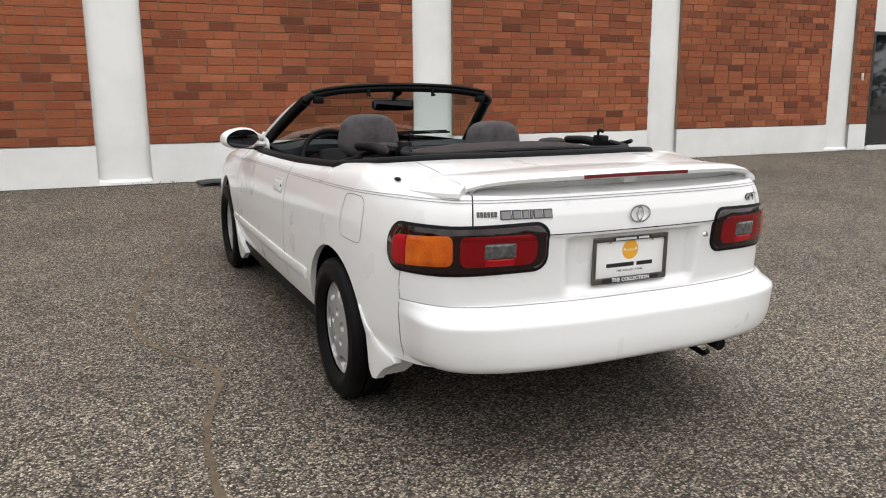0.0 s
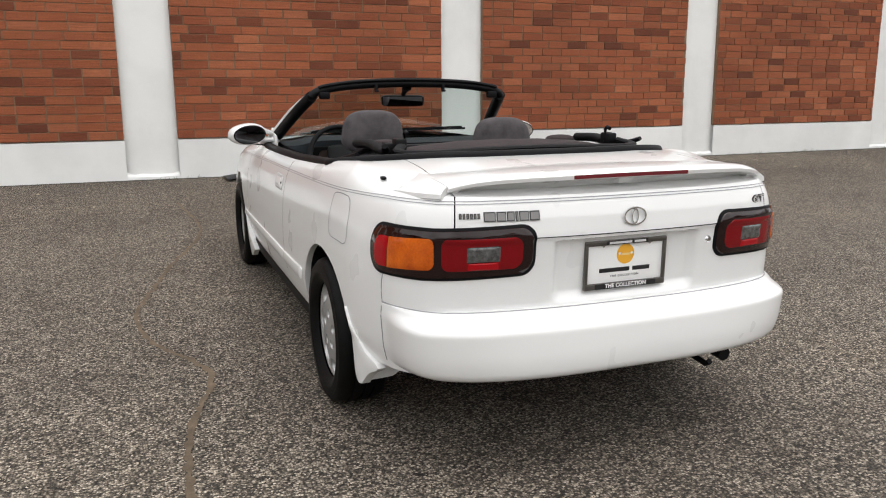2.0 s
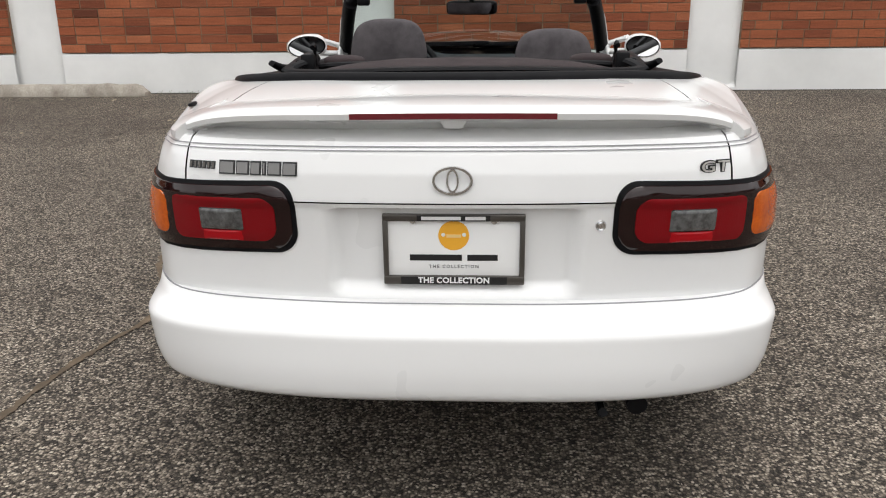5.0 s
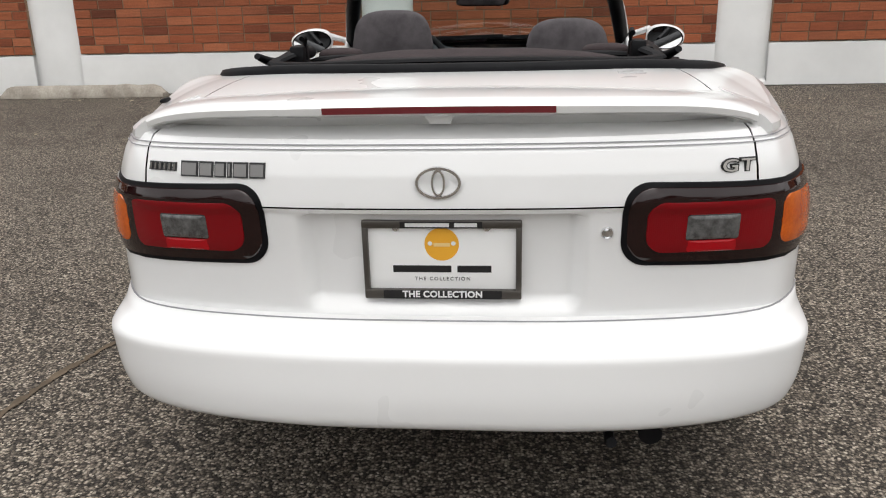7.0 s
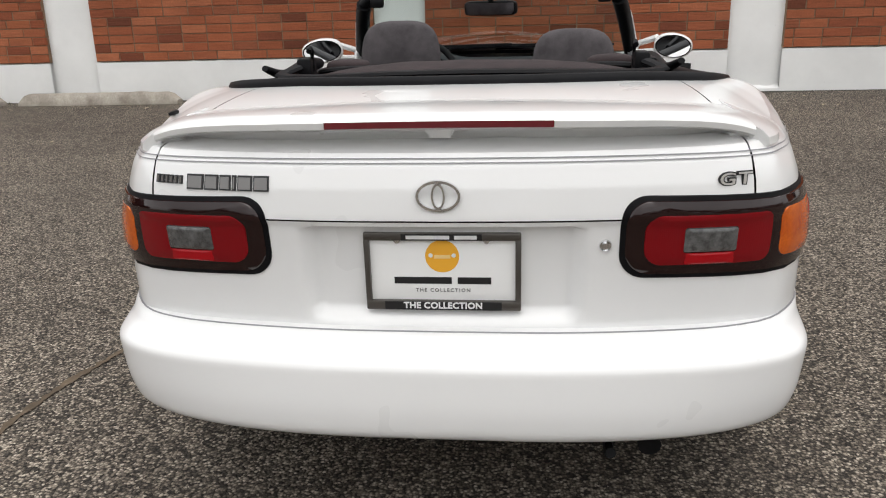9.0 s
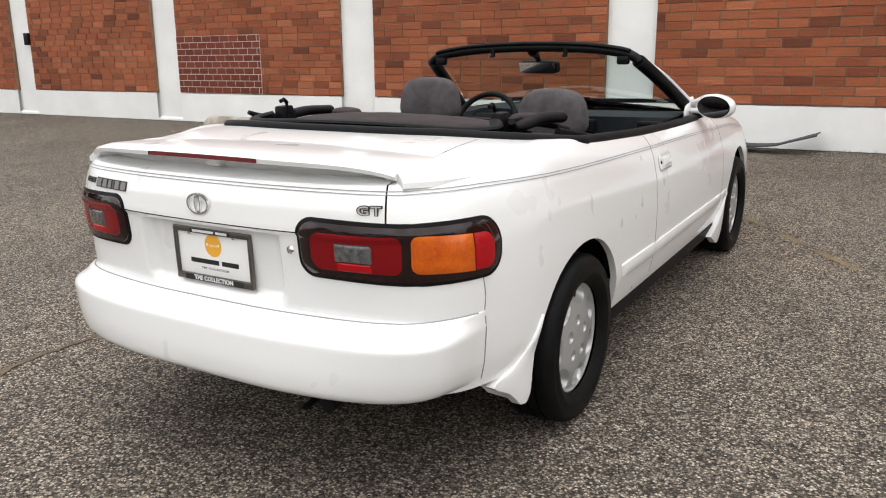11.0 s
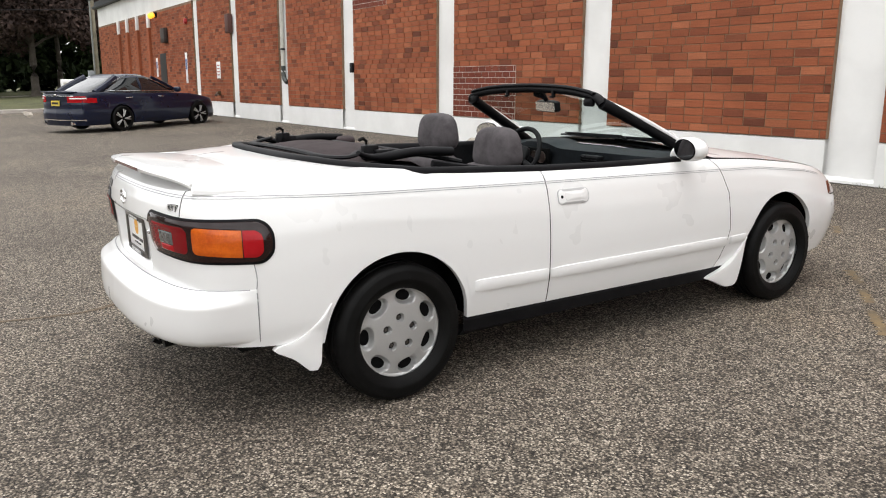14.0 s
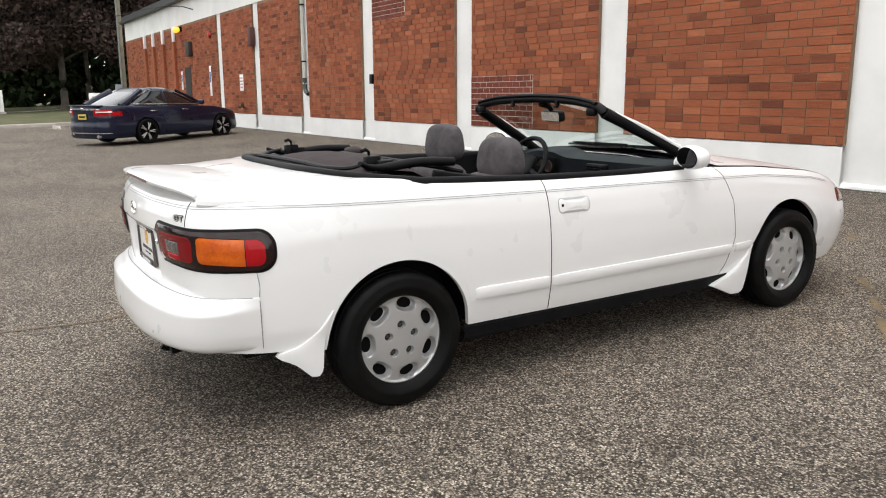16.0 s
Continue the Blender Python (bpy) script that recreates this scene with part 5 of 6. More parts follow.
tagged(mesh_object("leaf_litter", *joined(*litter), mottled("dry_leaf", (0.25, 0.2, 0.12), (0.45, 0.4, 0.3), 20.0, 0.9, 0.0), False), "scattered pale dry leaves on the asphalt", "leaves", "", "stuff")


def wheel_stop(x0, x1, y, name_label):
    rows = []
    prof = [(-0.085, 0.0), (-0.085, 0.035), (-0.06, 0.125), (-0.045, 0.14), (0.045, 0.14), (0.06, 0.125), (0.085, 0.035), (0.085, 0.0)]
    for i, t in enumerate(np.linspace(0, 1, 30)):
        x = x0 + (x1 - x0) * t
        end = min(t, 1 - t) * (x1 - x0)
        k = min(1.0, 0.35 + end / 0.14)
        chip = 0.02 * noise.noise((x * 5, 1, 1)) * (0.3 < t < 0.9)
        rows.append([(x, y + dy + 0.004 * noise.noise((x * 9, dy * 30, z * 30)), ground_z(y) + z * (k if z > 0.05 else 1) + (chip if z > 0.1 else 0)) for dy, z in prof])
    verts, faces = grid(rows)
    faces += [list(range(8)), list(range(29 * 8, 30 * 8))[::-1]]
    return tagged(mesh_object("wheel_stop", verts, faces, CONCRETE), name_label, "wheel stop", "wheel stops along the wall")


wheel_stop(-4.2, -2.2, 10.12, "chipped concrete wheel stop stained with rust")
wheel_stop(-6.5, -4.45, 10.12, "weathered concrete wheel stop by the wall")
wheel_stop(-29.8, -28.0, 5.4, "pale concrete wheel stop beside the kerb")

# ---- rubber mats and a cleaning kit by the wall ----
MAT = mottled("black_rubber_mat", (0.012, 0.012, 0.014), (0.024, 0.025, 0.028), 6.0, 0.6, 0.3, 0.003)


def mat(points, depth, wave):
    rows = []
    for k in (-0.5, -0.48, 0.48, 0.5):
        rows.append([(x, 10.08 + k * depth + 0.03 * math.sin(x * 5 + k), ground_z(10.1) + z + (0.016 if abs(k) < 0.49 else 0.0) + wave * 0.02 * math.sin(7 * x + 2 * k)) for x, z in points])
    return grid(rows)


tagged(mesh_object("rubber_mat", *mat([(1.24 + 0.4 * t, 0.012 + 0.02 * math.sin(3 * t)) for t in np.linspace(0, 1, 16)], 0.42, 0.3), MAT), "small black rubber floor mat lying by the wall", "mat", "floor mats")
tagged(mesh_object("rubber_mat", *mat([(1.6 + 1.0 * t, 0.02 + 0.05 * abs(math.sin(4.4 * t + 0.4)) * (1 - t) + 0.3 * max(0, t - 0.3) ** 1.4) for t in np.linspace(0, 1, 30)], 0.34, 0.2), MAT), "long black rubber mat propped up at one end", "mat", "floor mats")
RED = mottled("red_bag_cloth", (0.25, 0.012, 0.02), (0.42, 0.025, 0.035), 8.0, 0.8, 0.3, 0.004)
GZ = ground_z(9.9)
bag = tagged(mesh_object("red_bag", *cushion(3.36, 9.82, GZ, 3.76, 10.1, GZ + 0.24, 0, 3.2), RED), "small red cloth bag slumped by the wall", "bag")
for g, lab in ((tube([(3.4, 9.81, GZ + 0.05), (3.42, 9.8, GZ + 0.18), (3.55, 9.8, GZ + 0.215), (3.7, 9.81, GZ + 0.16)], 0.006), "white piping"), (tube([(3.45, 9.96, GZ + 0.22), (3.5, 9.95, GZ + 0.27), (3.62, 9.95, GZ + 0.27), (3.66, 9.96, GZ + 0.22)], 0.01), "carrying strap")):
    part("piping" if "pip" in lab else "strap", g, WHITE_INK if "pip" in lab else RED, bag, lab)
panel = tagged(mesh_object("black_folder", *moved(block(-0.13, -0.012, 0.0, 0.13, 0.012, 0.34, 0.006), pose(3.6, 10.2, GZ + 0.03, -14, 4, 0)), VINYL), "black folder leaning upright against the wall", "folder")
book = tagged(mesh_object("box", *moved(block(-0.13, -0.04, 0.0, 0.13, 0.04, 0.17, 0.003), pose(3.69, 9.68, GZ, -6, 0, -8)), material("purple_card", (0.045, 0.02, 0.09), 0.35)), "purple and orange cardboard box standing up", "box")
part("printed_front", moved(block(0.0, -0.0425, 0.02, 0.12, -0.041, 0.15), pose(3.69, 9.68, GZ, -6, 0, -8)), material("orange_print", (0.3, 0.1, 0.05), 0.4), book)
part("pages", moved(block(0.1305, -0.035, 0.003, 0.136, 0.035, 0.167), pose(3.69, 9.68, GZ, -6, 0, -8)), WHITE_INK, book, "white side")
bottle = tagged(mesh_object("spray_bottle", *moved(lathe([(0.0, 0.0), (0.042, 0.0), (0.045, 0.02), (0.045, 0.13), (0.03, 0.17), (0.016, 0.19), (0.016, 0.21)], 20, "z"), pose(3.82, 9.85, GZ)), mottled("milky_plastic", (0.5, 0.52, 0.54), (0.66, 0.68, 0.7), 7.0, 0.3)), "pale plastic spray bottle with a black trigger", "bottle")
part("trigger", joined(block(3.775, 9.83, GZ + 0.21, 3.875, 9.87, GZ + 0.25, 0.008), block(3.79, 9.84, GZ + 0.17, 3.8, 9.86, GZ + 0.21)), VINYL, bottle, "black spray trigger")
for n, (x, y, a) in enumerate([(3.62, 9.56, 12), (3.78, 9.6, -30), (3.45, 9.7, 40)]):
    tagged(mesh_object("paper", *moved(block(-0.11, -0.08, 0.0, 0.11, 0.08, 0.003), pose(x, y, GZ + 0.002 * n - 0.006, 3, 2, a)), WHITE_INK if n else mottled("tan_card", (0.3, 0.2, 0.13), (0.42, 0.3, 0.2), 5.0, 0.8)), "loose sheet of card lying on the asphalt", "paper", "loose sheets")
cloth = [[(4.0 + 0.34 * i / 11, 9.95 + 0.3 * j / 7, GZ + 0.018 + 0.045 * max(0, noise.noise((i * 0.5, j * 0.6, 2))) * min(i, 11 - i, 3) / 3) for i in range(12)] for j in range(8)]
tagged(mesh_object("dark_cloth", *grid(cloth), mottled("dark_grey_cloth", (0.02, 0.021, 0.025), (0.04, 0.042, 0.05), 9.0, 0.9)), "crumpled dark grey cloth on the ground", "cloth")

# ---- doors and fixtures on the wall ----
structure("door_1", joined(block(13.26, GROOVE + 0.05, 0.34, 14.08, GROOVE + 0.1, 2.3, 0.004), block(14.1, GROOVE + 0.05, 0.34, 14.94, GROOVE + 0.1, 2.3, 0.004)), DARK_GLASS, "dark glazed double door", "door")
structure("door_frame_1", joined(block(13.2, FACE + 0.005, 0.3, 13.256, GROOVE + 0.15, 2.36, 0.004), block(14.944, FACE + 0.005, 0.3, 15.0, GROOVE + 0.15, 2.36, 0.004), block(13.258, FACE + 0.005, 2.304, 14.942, GROOVE + 0.15, 2.36, 0.004)), material("dark_green_metal", (0.02, 0.028, 0.025), 0.4), "dark metal door frame", "door frame")
structure("door_sill_1", joined(block(13.2, FACE - 0.05, 0.1, 15.0, GROOVE + 0.2, 0.298, 0.008)), WALL_PAINT, "white painted door step", "step")
structure("door_2", block(-28.3, FACE - 0.012, 0.22, -27.4, FACE - 0.001, 2.46, 0.004), material("dark_brown_door", (0.012, 0.011, 0.011), 0.5), "dark plain steel door", "door")
tagged(mesh_object("bell_plate", *block(12.93, FACE - 0.02, 1.49, 12.985, FACE - 0.004, 1.62, 0.004), material("cream_plastic", (0.6, 0.55, 0.42), 0.5)), "small cream bell plate on the brick", "bell")
lamp = tagged(mesh_object("wall_lamp", *block(-28.6, FACE - 0.12, 3.88, -28.35, FACE - 0.004, 4.08, 0.02), VINYL), "black wall lamp with an amber lit lens", "lamp")
glow = material("sodium_glow", (1.0, 0.5, 0.08), 0.4)
bsdf(glow).inputs["Emission Color"].default_value, bsdf(glow).inputs["Emission Strength"].default_value = (1.0, 0.36, 0.02, 1), 0.9
part("lens", moved(cushion(-0.2, -0.12, -0.11, 0.2, 0.12, 0.11, 0, 3), pose(-28.5, FACE - 0.2, 3.95, 25, 0, 0)), glow, lamp, "glowing amber lens")
tagged(mesh_object("alarm_bell", *moved(lathe([(0.0, -0.1), (0.08, -0.09), (0.1, -0.05), (0.1, 0.0)], 18), pose(-24.38, FACE - 0.004, 3.49, 0, 0, 90)), material("red_alarm_paint", (0.4, 0.02, 0.02), 0.4)), "round red alarm bell on the brick", "alarm")
tagged(mesh_object("vent_box", *block(-27.5, FACE - 0.16, 2.85, -26.95, FACE - 0.004, 3.4, 0.02), material("brown_metal", (0.03, 0.022, 0.018), 0.6)), "dark brown metal vent box", "vent")
blue = material("sign_blue", (0.06, 0.12, 0.3), 0.4)
for x, z0, z1 in ((-28.82, 1.55, 2.3), (-24.66, 1.3, 2.4)):
    sign = tagged(mesh_object("tall_sign", *block(x - 0.12, FACE - 0.012, z0, x + 0.12, FACE - 0.003, z1, 0.003), PLATE_WHITE), "narrow white and blue sign on the brick", "sign", "narrow wall signs")
    part("plain_bar", block(x - 0.09, FACE - 0.015, z0 + 0.45 * (z1 - z0), x + 0.09, FACE - 0.0125, z0 + 0.8 * (z1 - z0)), blue, sign, "blue panel")
notice = tagged(mesh_object("notice", *block(-21.22, FACE - 0.012, 1.46, -20.85, FACE - 0.003, 2.0, 0.003), PLATE_WHITE), "white notice with faint red lines", "sign")
for k in range(4):
    part("plain_bar", block(-21.17, FACE - 0.0145, 1.56 + 0.1 * k, -20.9, FACE - 0.0125, 1.6 + 0.1 * k), material("faded_red_ink", (0.5, 0.25, 0.24), 0.6), notice)
valve = tagged(mesh_object("hose_valve", *tube([(-20.98, FACE - 0.003, 0.96), (-20.98, FACE - 0.12, 0.96), (-20.96, FACE - 0.17, 0.9)], 0.05), material("rusty_iron", (0.06, 0.03, 0.022), 0.7)), "rusty iron hose valve on the brick", "valve")
part("outlet", tube([(-20.98, FACE - 0.1, 0.96), (-20.72, FACE - 0.12, 1.0)], 0.06), material("old_brass", (0.1, 0.06, 0.03), 0.5, 0.6), valve)
head = tagged(mesh_object("rain_hopper", *block(-19.86, FACE - 0.13, 2.86, -19.56, FACE + 0.03, 3.42, 0.02), material("rust_brown_hopper", (0.08, 0.03, 0.022), 0.6)), "rust brown rainwater hopper on a pier", "hopper")
PIPE = mottled("grey_pipe_paint", (0.42, 0.41, 0.37), (0.58, 0.57, 0.52), 3.0, 0.5)
pipe = tagged(mesh_object("drain_pipe", *tube([(-15.5, FACE - 0.02, ROOF - 0.8), (-15.5, FACE - 0.02, 1.75)], 0.055, 12), PIPE), "pale painted drain pipe with a dark elbow", "pipe")
part("elbow", tube(smooth_path([(-15.5, FACE - 0.02, 1.78), (-15.5, FACE - 0.02, 1.55), (-15.44, FACE - 0.02, 1.42), (-15.3, FACE - 0.01, 1.34)], 10), 0.06, 12), material("dark_pipe_end", (0.05, 0.055, 0.05), 0.5), pipe, "dark bent pipe end")
for z in (2.2, 3.7):
    part("clamp", block(-15.58, FACE - 0.085, z, -15.42, FACE + 0.02, z + 0.04, 0.005), VINYL, pipe)
tagged(mesh_object("junction_box", *block(-11.5, FACE - 0.05, 1.56, -11.36, FACE + 0.02, 1.78, 0.01), VINYL), "small black junction box on a pier", "box")
tagged(mesh_object("service_cable", *tube(smooth_path([(-26.2, FACE - 0.1, 4.55), (-27.2, FACE - 0.4, 4.75), (-30.0, FACE - 0.8, 4.9), (-42.0, 10.2, 5.6)], 30), 0.02, 6), VINYL), "black service cable from the pole to the wall", "cable")

# ---- navy saloon parked further off ----
saloon = empty("saloon_car", pose(-17.35, 5.72, ground_z(5.8), 1.4, 0, 27), "dark navy four-door saloon with machined alloy wheels", "car")
LINE = smooth_path([(0, -1.08), (0.45, -1.05), (0.7, -0.96), (0.83, -0.75), (0.885, -0.4), (0.905, 0.2), (0.915, 1.2), (0.915, 2.2), (0.9, 2.9), (0.85, 3.3), (0.72, 3.58), (0.45, 3.76), (0, 3.83)], 500)
LINE_S = np.r_[0, np.cumsum(np.linalg.norm(np.diff(LINE, axis=0), axis=1))]
LINE_T = np.gradient(LINE, axis=0)
LINE_T /= np.linalg.norm(LINE_T, axis=1)[:, None]
belt_w = lambda v: float(np.interp(v, [-1.1, -0.6, 0.0, 1.0, 2.0, 2.6, 3.3, 3.83], [1.0, 1.03, 1.0, 0.96, 0.93, 0.9, 0.78, 0.66]))


def shell(s, w, out=0.0):
    u, v = (np.interp(s, LINE_S, LINE[:, k]) for k in (0, 1))
    tu, tv = (np.interp(s, LINE_S, LINE_T[:, k]) for k in (0, 1))
    h = belt_w(v) - w
    d = out - np.interp(h, [0, 0.04, 0.12, 0.25, 0.4], [0.09, 0.06, 0.035, 0.02, 0.0]) - np.interp(w, [0.18, 0.3, 0.5], [0.06, 0.01, 0.0]) + 0.012 * math.exp(-((w - 0.72) / 0.03) ** 2)
    if tu > 0.5:
        d += np.interp(w, [0.2, 0.5, 0.6, 0.8, 1.0], [0.0, 0.0, -0.03, -0.02, 0.02])
    return u + tv * d, v - tu * d, w


def arch_low(v):
    w = 0.2
    for c in (0.2, 2.84):
        if abs(v - c) < 0.38:
            w = max(w, 0.33 + math.sqrt(0.38**2 - (v - c) ** 2) * 0.96)
    return w


rows = []
for j in range(-1, 19):
    row = []
    for s in np.linspace(0, LINE_S[-1], 260):
        v = np.interp(s, LINE_S, LINE[:, 1])
        lo, hi = arch_low(v), belt_w(v)
        row.append(shell(s, lo + (hi - lo) * max(j, 0) / 18, -0.08 if j < 0 else 0))
    rows.append(row)
side = grid(rows)
body = part("body", joined(side, mirrored(side)), NAVY, saloon, "glossy navy bodywork")
lid = [[(lambda p: (p[0] * k, p[1] + 0.03 * (1 - k * k), p[2] + 0.02 * (1 - k * k)))(shell(s, belt_w(np.interp(s, LINE_S, LINE[:, 1])))) for k in np.linspace(1, -1, 15)] for s in np.linspace(0.02, LINE_S[-1] - 0.02, 120)]
part("deck", grid(lid), NAVY, saloon)
loops = []
for w, hw, v0, v1 in ((0.95, 0.8, -0.62, 2.5), (1.03, 0.785, -0.52, 2.36), (1.2, 0.72, -0.16, 1.92), (1.36, 0.64, 0.22, 1.5), (1.43, 0.58, 0.42, 1.28), (1.455, 0.5, 0.6, 1.15)):
    loop = []
    for a in np.linspace(0, 2 * math.pi, 72, endpoint=False):
        c, s_ = math.cos(a), math.sin(a)
        loop.append((hw * math.copysign(abs(c) ** 0.35, c) * (1 - 0.06 * abs(s_)), (v0 + v1) / 2 + (v1 - v0) / 2 * math.copysign(abs(s_) ** 0.55, s_), w))
    loops.append(loop)
house = part("glasshouse", grid(loops[:4], closed=True), DARK_GLASS, saloon, "dark tinted windows", angle=60)
v_, f_ = grid(loops[3:], closed=True)
f_.append(list(range(144, 216)))
part("roof", (v_, f_), NAVY, saloon, angle=60)
for sd in (1, -1):
    for a, b, r in (((0.715, 2.2, 1.0), (0.6, 1.45, 1.37), 0.04), ((0.775, 0.95, 0.97), (0.635, 0.95, 1.38), 0.028), ((0.72, -0.45, 1.0), (0.585, 0.3, 1.37), 0.085)):
        part("window_pillar", tube([(sd * (a[0] + (b[0] - a[0]) * t + 0.035 * math.sin(3.14 * t)), a[1] + (b[1] - a[1]) * t, a[2] + (b[2] - a[2]) * t) for t in np.linspace(0, 1, 8)], r, 8), NAVY, house)
    part("chrome_strip", tube(smooth_path([(sd * 0.8, 2.05, 0.985), (sd * 0.815, 1.0, 1.01), (sd * 0.81, 0.2, 1.04), (sd * 0.77, -0.18, 1.07), (sd * 0.72, 0.1, 1.25), (sd * 0.65, 0.6, 1.41), (sd * 0.645, 1.1, 1.41)], 40), 0.011, 6), CHROME, saloon)
    for v in (0.35, 1.4):
        part("door_handle", tube([(sd * 0.9, v, 0.86), (sd * 0.925, v + 0.05, 0.862), (sd * 0.925, v + 0.14, 0.862), (sd * 0.9, v + 0.19, 0.86)], 0.012), CHROME, saloon)
    part("door_mirror", cushion(sd * 0.98 - 0.11, 1.95, 0.96, sd * 0.98 + 0.11, 2.08, 1.1, 0, 3), NAVY, saloon)
    lamp_rows = [[(lambda p: (sd * p[0], p[1], p[2]))(shell(s, w - 0.05 * (s > 0.95) * (w > 0.8), 0.008)) for s in np.linspace(0.42, 1.22, 26)] for w in np.linspace(0.775, 0.93, 5)]
    part("tail_lamp", grid(lamp_rows, flip=sd < 0), LENS_RED, saloon, "red wrapped tail lamp")
    part("reverse_strip", grid([[(lambda p: (sd * p[0], p[1], p[2]))(shell(s, w, 0.013)) for s in np.linspace(0.5, 0.95, 12)] for w in (0.86, 0.89)], flip=sd < 0), PLATE_WHITE, saloon)
    part("exhaust_tip", tube([(sd * 0.55, -0.85, 0.26), (sd * 0.55, -1.06, 0.26)], 0.045, 12), CHROME, saloon)
    for v in (0.2, 2.84):
        wh = part("wheel", lathe([(0.0, 0.04), (0.23, 0.03), (0.235, 0.06), (0.245, 0.06), (0.245, -0.08)], 32), DARK, saloon)
        wh.matrix_local = pose(sd * 0.825, v, 0.33, 0, 0, 0 if sd > 0 else 180)
        part("tyre", lathe([(0.24, -0.1), (0.3, -0.11), (0.328, -0.085), (0.332, 0), (0.328, 0.085), (0.3, 0.105), (0.24, 0.09)], 40), TYRE, wh)
        for k in range(5):
            for off in (-0.14, 0.14):
                a = 2 * math.pi * k / 5
                part("spoke", tube([(0.075, 0.05 * math.cos(a), 0.05 * math.sin(a)), (0.085, 0.14 * math.cos(a + off * 0.7), 0.14 * math.sin(a + off * 0.7)), (0.075, 0.235 * math.cos(a + off), 0.235 * math.sin(a + off))], 0.016, 6), SILVER, wh)
part("chrome_bar", grid([[(lambda p: p)(tuple(np.array(shell(abs(s), w, 0.012)) * (math.copysign(1, s), 1, 1))) for s in np.linspace(-0.62, 0.62, 21)] for w in (0.925, 0.945)], flip=True), CHROME, saloon, "chrome strip across the boot")
part("bumper_trim", grid([[(lambda p: p)(tuple(np.array(shell(abs(s), w, 0.015)) * (math.copysign(1, s), 1, 1))) for s in np.linspace(-0.9, 0.9, 31)] for w in (0.33, 0.355)], flip=True), CHROME, saloon, "chrome strip low on the bumper")
part("number_plate", block(-0.155, -1.075, 0.69, 0.155, -1.055, 0.82), material("yellow_plate", (0.6, 0.45, 0.06), 0.5), saloon, "yellow plate with a plain dark bar")
part("plain_bar", block(-0.12, -1.078, 0.73, 0.12, -1.0755, 0.78), INK, saloon)
part("plain_emblem", cushion(-0.05, -1.06, 0.925, 0.05, -1.03, 0.985, 0, 3), CHROME, saloon)
part("boot_spoiler", block(-0.6, -1.04, 1.015, 0.6, -0.85, 1.045, 0.012), NAVY, saloon)
part("underside", block(-0.75, -0.8, 0.2, 0.75, 3.4, 0.4), DARK, saloon, smooth=False)

# ---- verge, trees and street furniture beyond the lot ----
GRASS = mottled("dry_lawn", (0.045, 0.05, 0.02), (0.1, 0.1, 0.042), 0.8, 0.95, 0.5, 0.02, fine=30.0)


def verge(x0, x1, y0, y1, lift):
    return grid([[(x, y, ground_z(y) + lift) for x in np.linspace(x0, x1, 12)] for y in np.linspace(y0, y1, 40)])


structure("grass_verge", verge(-60.5, -32.2, -40, 10.0, 0.12), GRASS, "dry green grass verge beyond the lot", "grass")
structure("grass_bank", verge(-160, -62.6, -80, 60.0, 0.14), GRASS, "grass in front of the dark hedge", "grass")
structure("pavement", verge(-62.6, -60.5, -60, 40.0, 0.13), CURB, "pale concrete footpath between strips of grass", "pavement")
kerb_rows = [[(-32.2 + dx, y, ground_z(y) + z) for y in np.linspace(-40, 10, 60)] for dx, z in ((0.22, -0.05), (0.2, 0.13), (0.17, 0.15), (0.0, 0.15), (0.0, 0.0))]
structure("kerb", grid(kerb_rows, flip=True), CURB, "raised concrete kerb along the grass", "kerb")


def leaf_mass(lumps, per, size, seed, thin=0.25):
    """Leaf sprays scattered through lumps of (x, y, z, radius), denser towards their skins."""
    g = np.random.default_rng(seed)
    verts, faces = [], []
    for x, y, z, r in lumps:
        d = g.normal(size=(per, 3))
        d /= np.linalg.norm(d, axis=1)[:, None]
        p = np.array([x, y, z]) + d * (r * (thin + (1 - thin) * g.random(per) ** 0.5))[:, None] * (1, 1, 0.8)
        a, b = g.normal(size=(per, 3)), g.normal(size=(per, 3))
        a /= np.linalg.norm(a, axis=1)[:, None]
        b -= a * (a * b).sum(1)[:, None]
        b /= np.linalg.norm(b, axis=1)[:, None]
        s = size * (0.6 + 0.8 * g.random((per, 1)))
        n = len(verts)
        quad = np.stack([p - a * s, p - b * s * 0.55, p + a * s, p + b * s * 0.55], 1).reshape(-1, 3)
        verts += quad.tolist()
        faces += [[n + 4 * k, n + 4 * k + 1, n + 4 * k + 2, n + 4 * k + 3] for k in range(per)]
    return verts, faces


def leaf_material(name, dark, light):
    m = material(name, light, 0.75, spec=0.2)
    geo = m.node_tree.nodes.new("ShaderNodeNewGeometry")
    r = ramp(m, geo, "Random Per Island", [(0.0, dark), (1.0, light)])
    wire(m, r, "Color", bsdf(m), "Base Color")
    return m


PURPLE_LEAF = leaf_material("copper_maple_leaf", (0.026, 0.018, 0.016), (0.09, 0.06, 0.05))
GREEN_LEAF = leaf_material("dark_green_leaf", (0.012, 0.02, 0.009), (0.05, 0.075, 0.028))
BARK = mottled("grey_brown_bark", (0.05, 0.042, 0.034), (0.11, 0.095, 0.078), 3.0, 0.95, 0.7, 0.03)


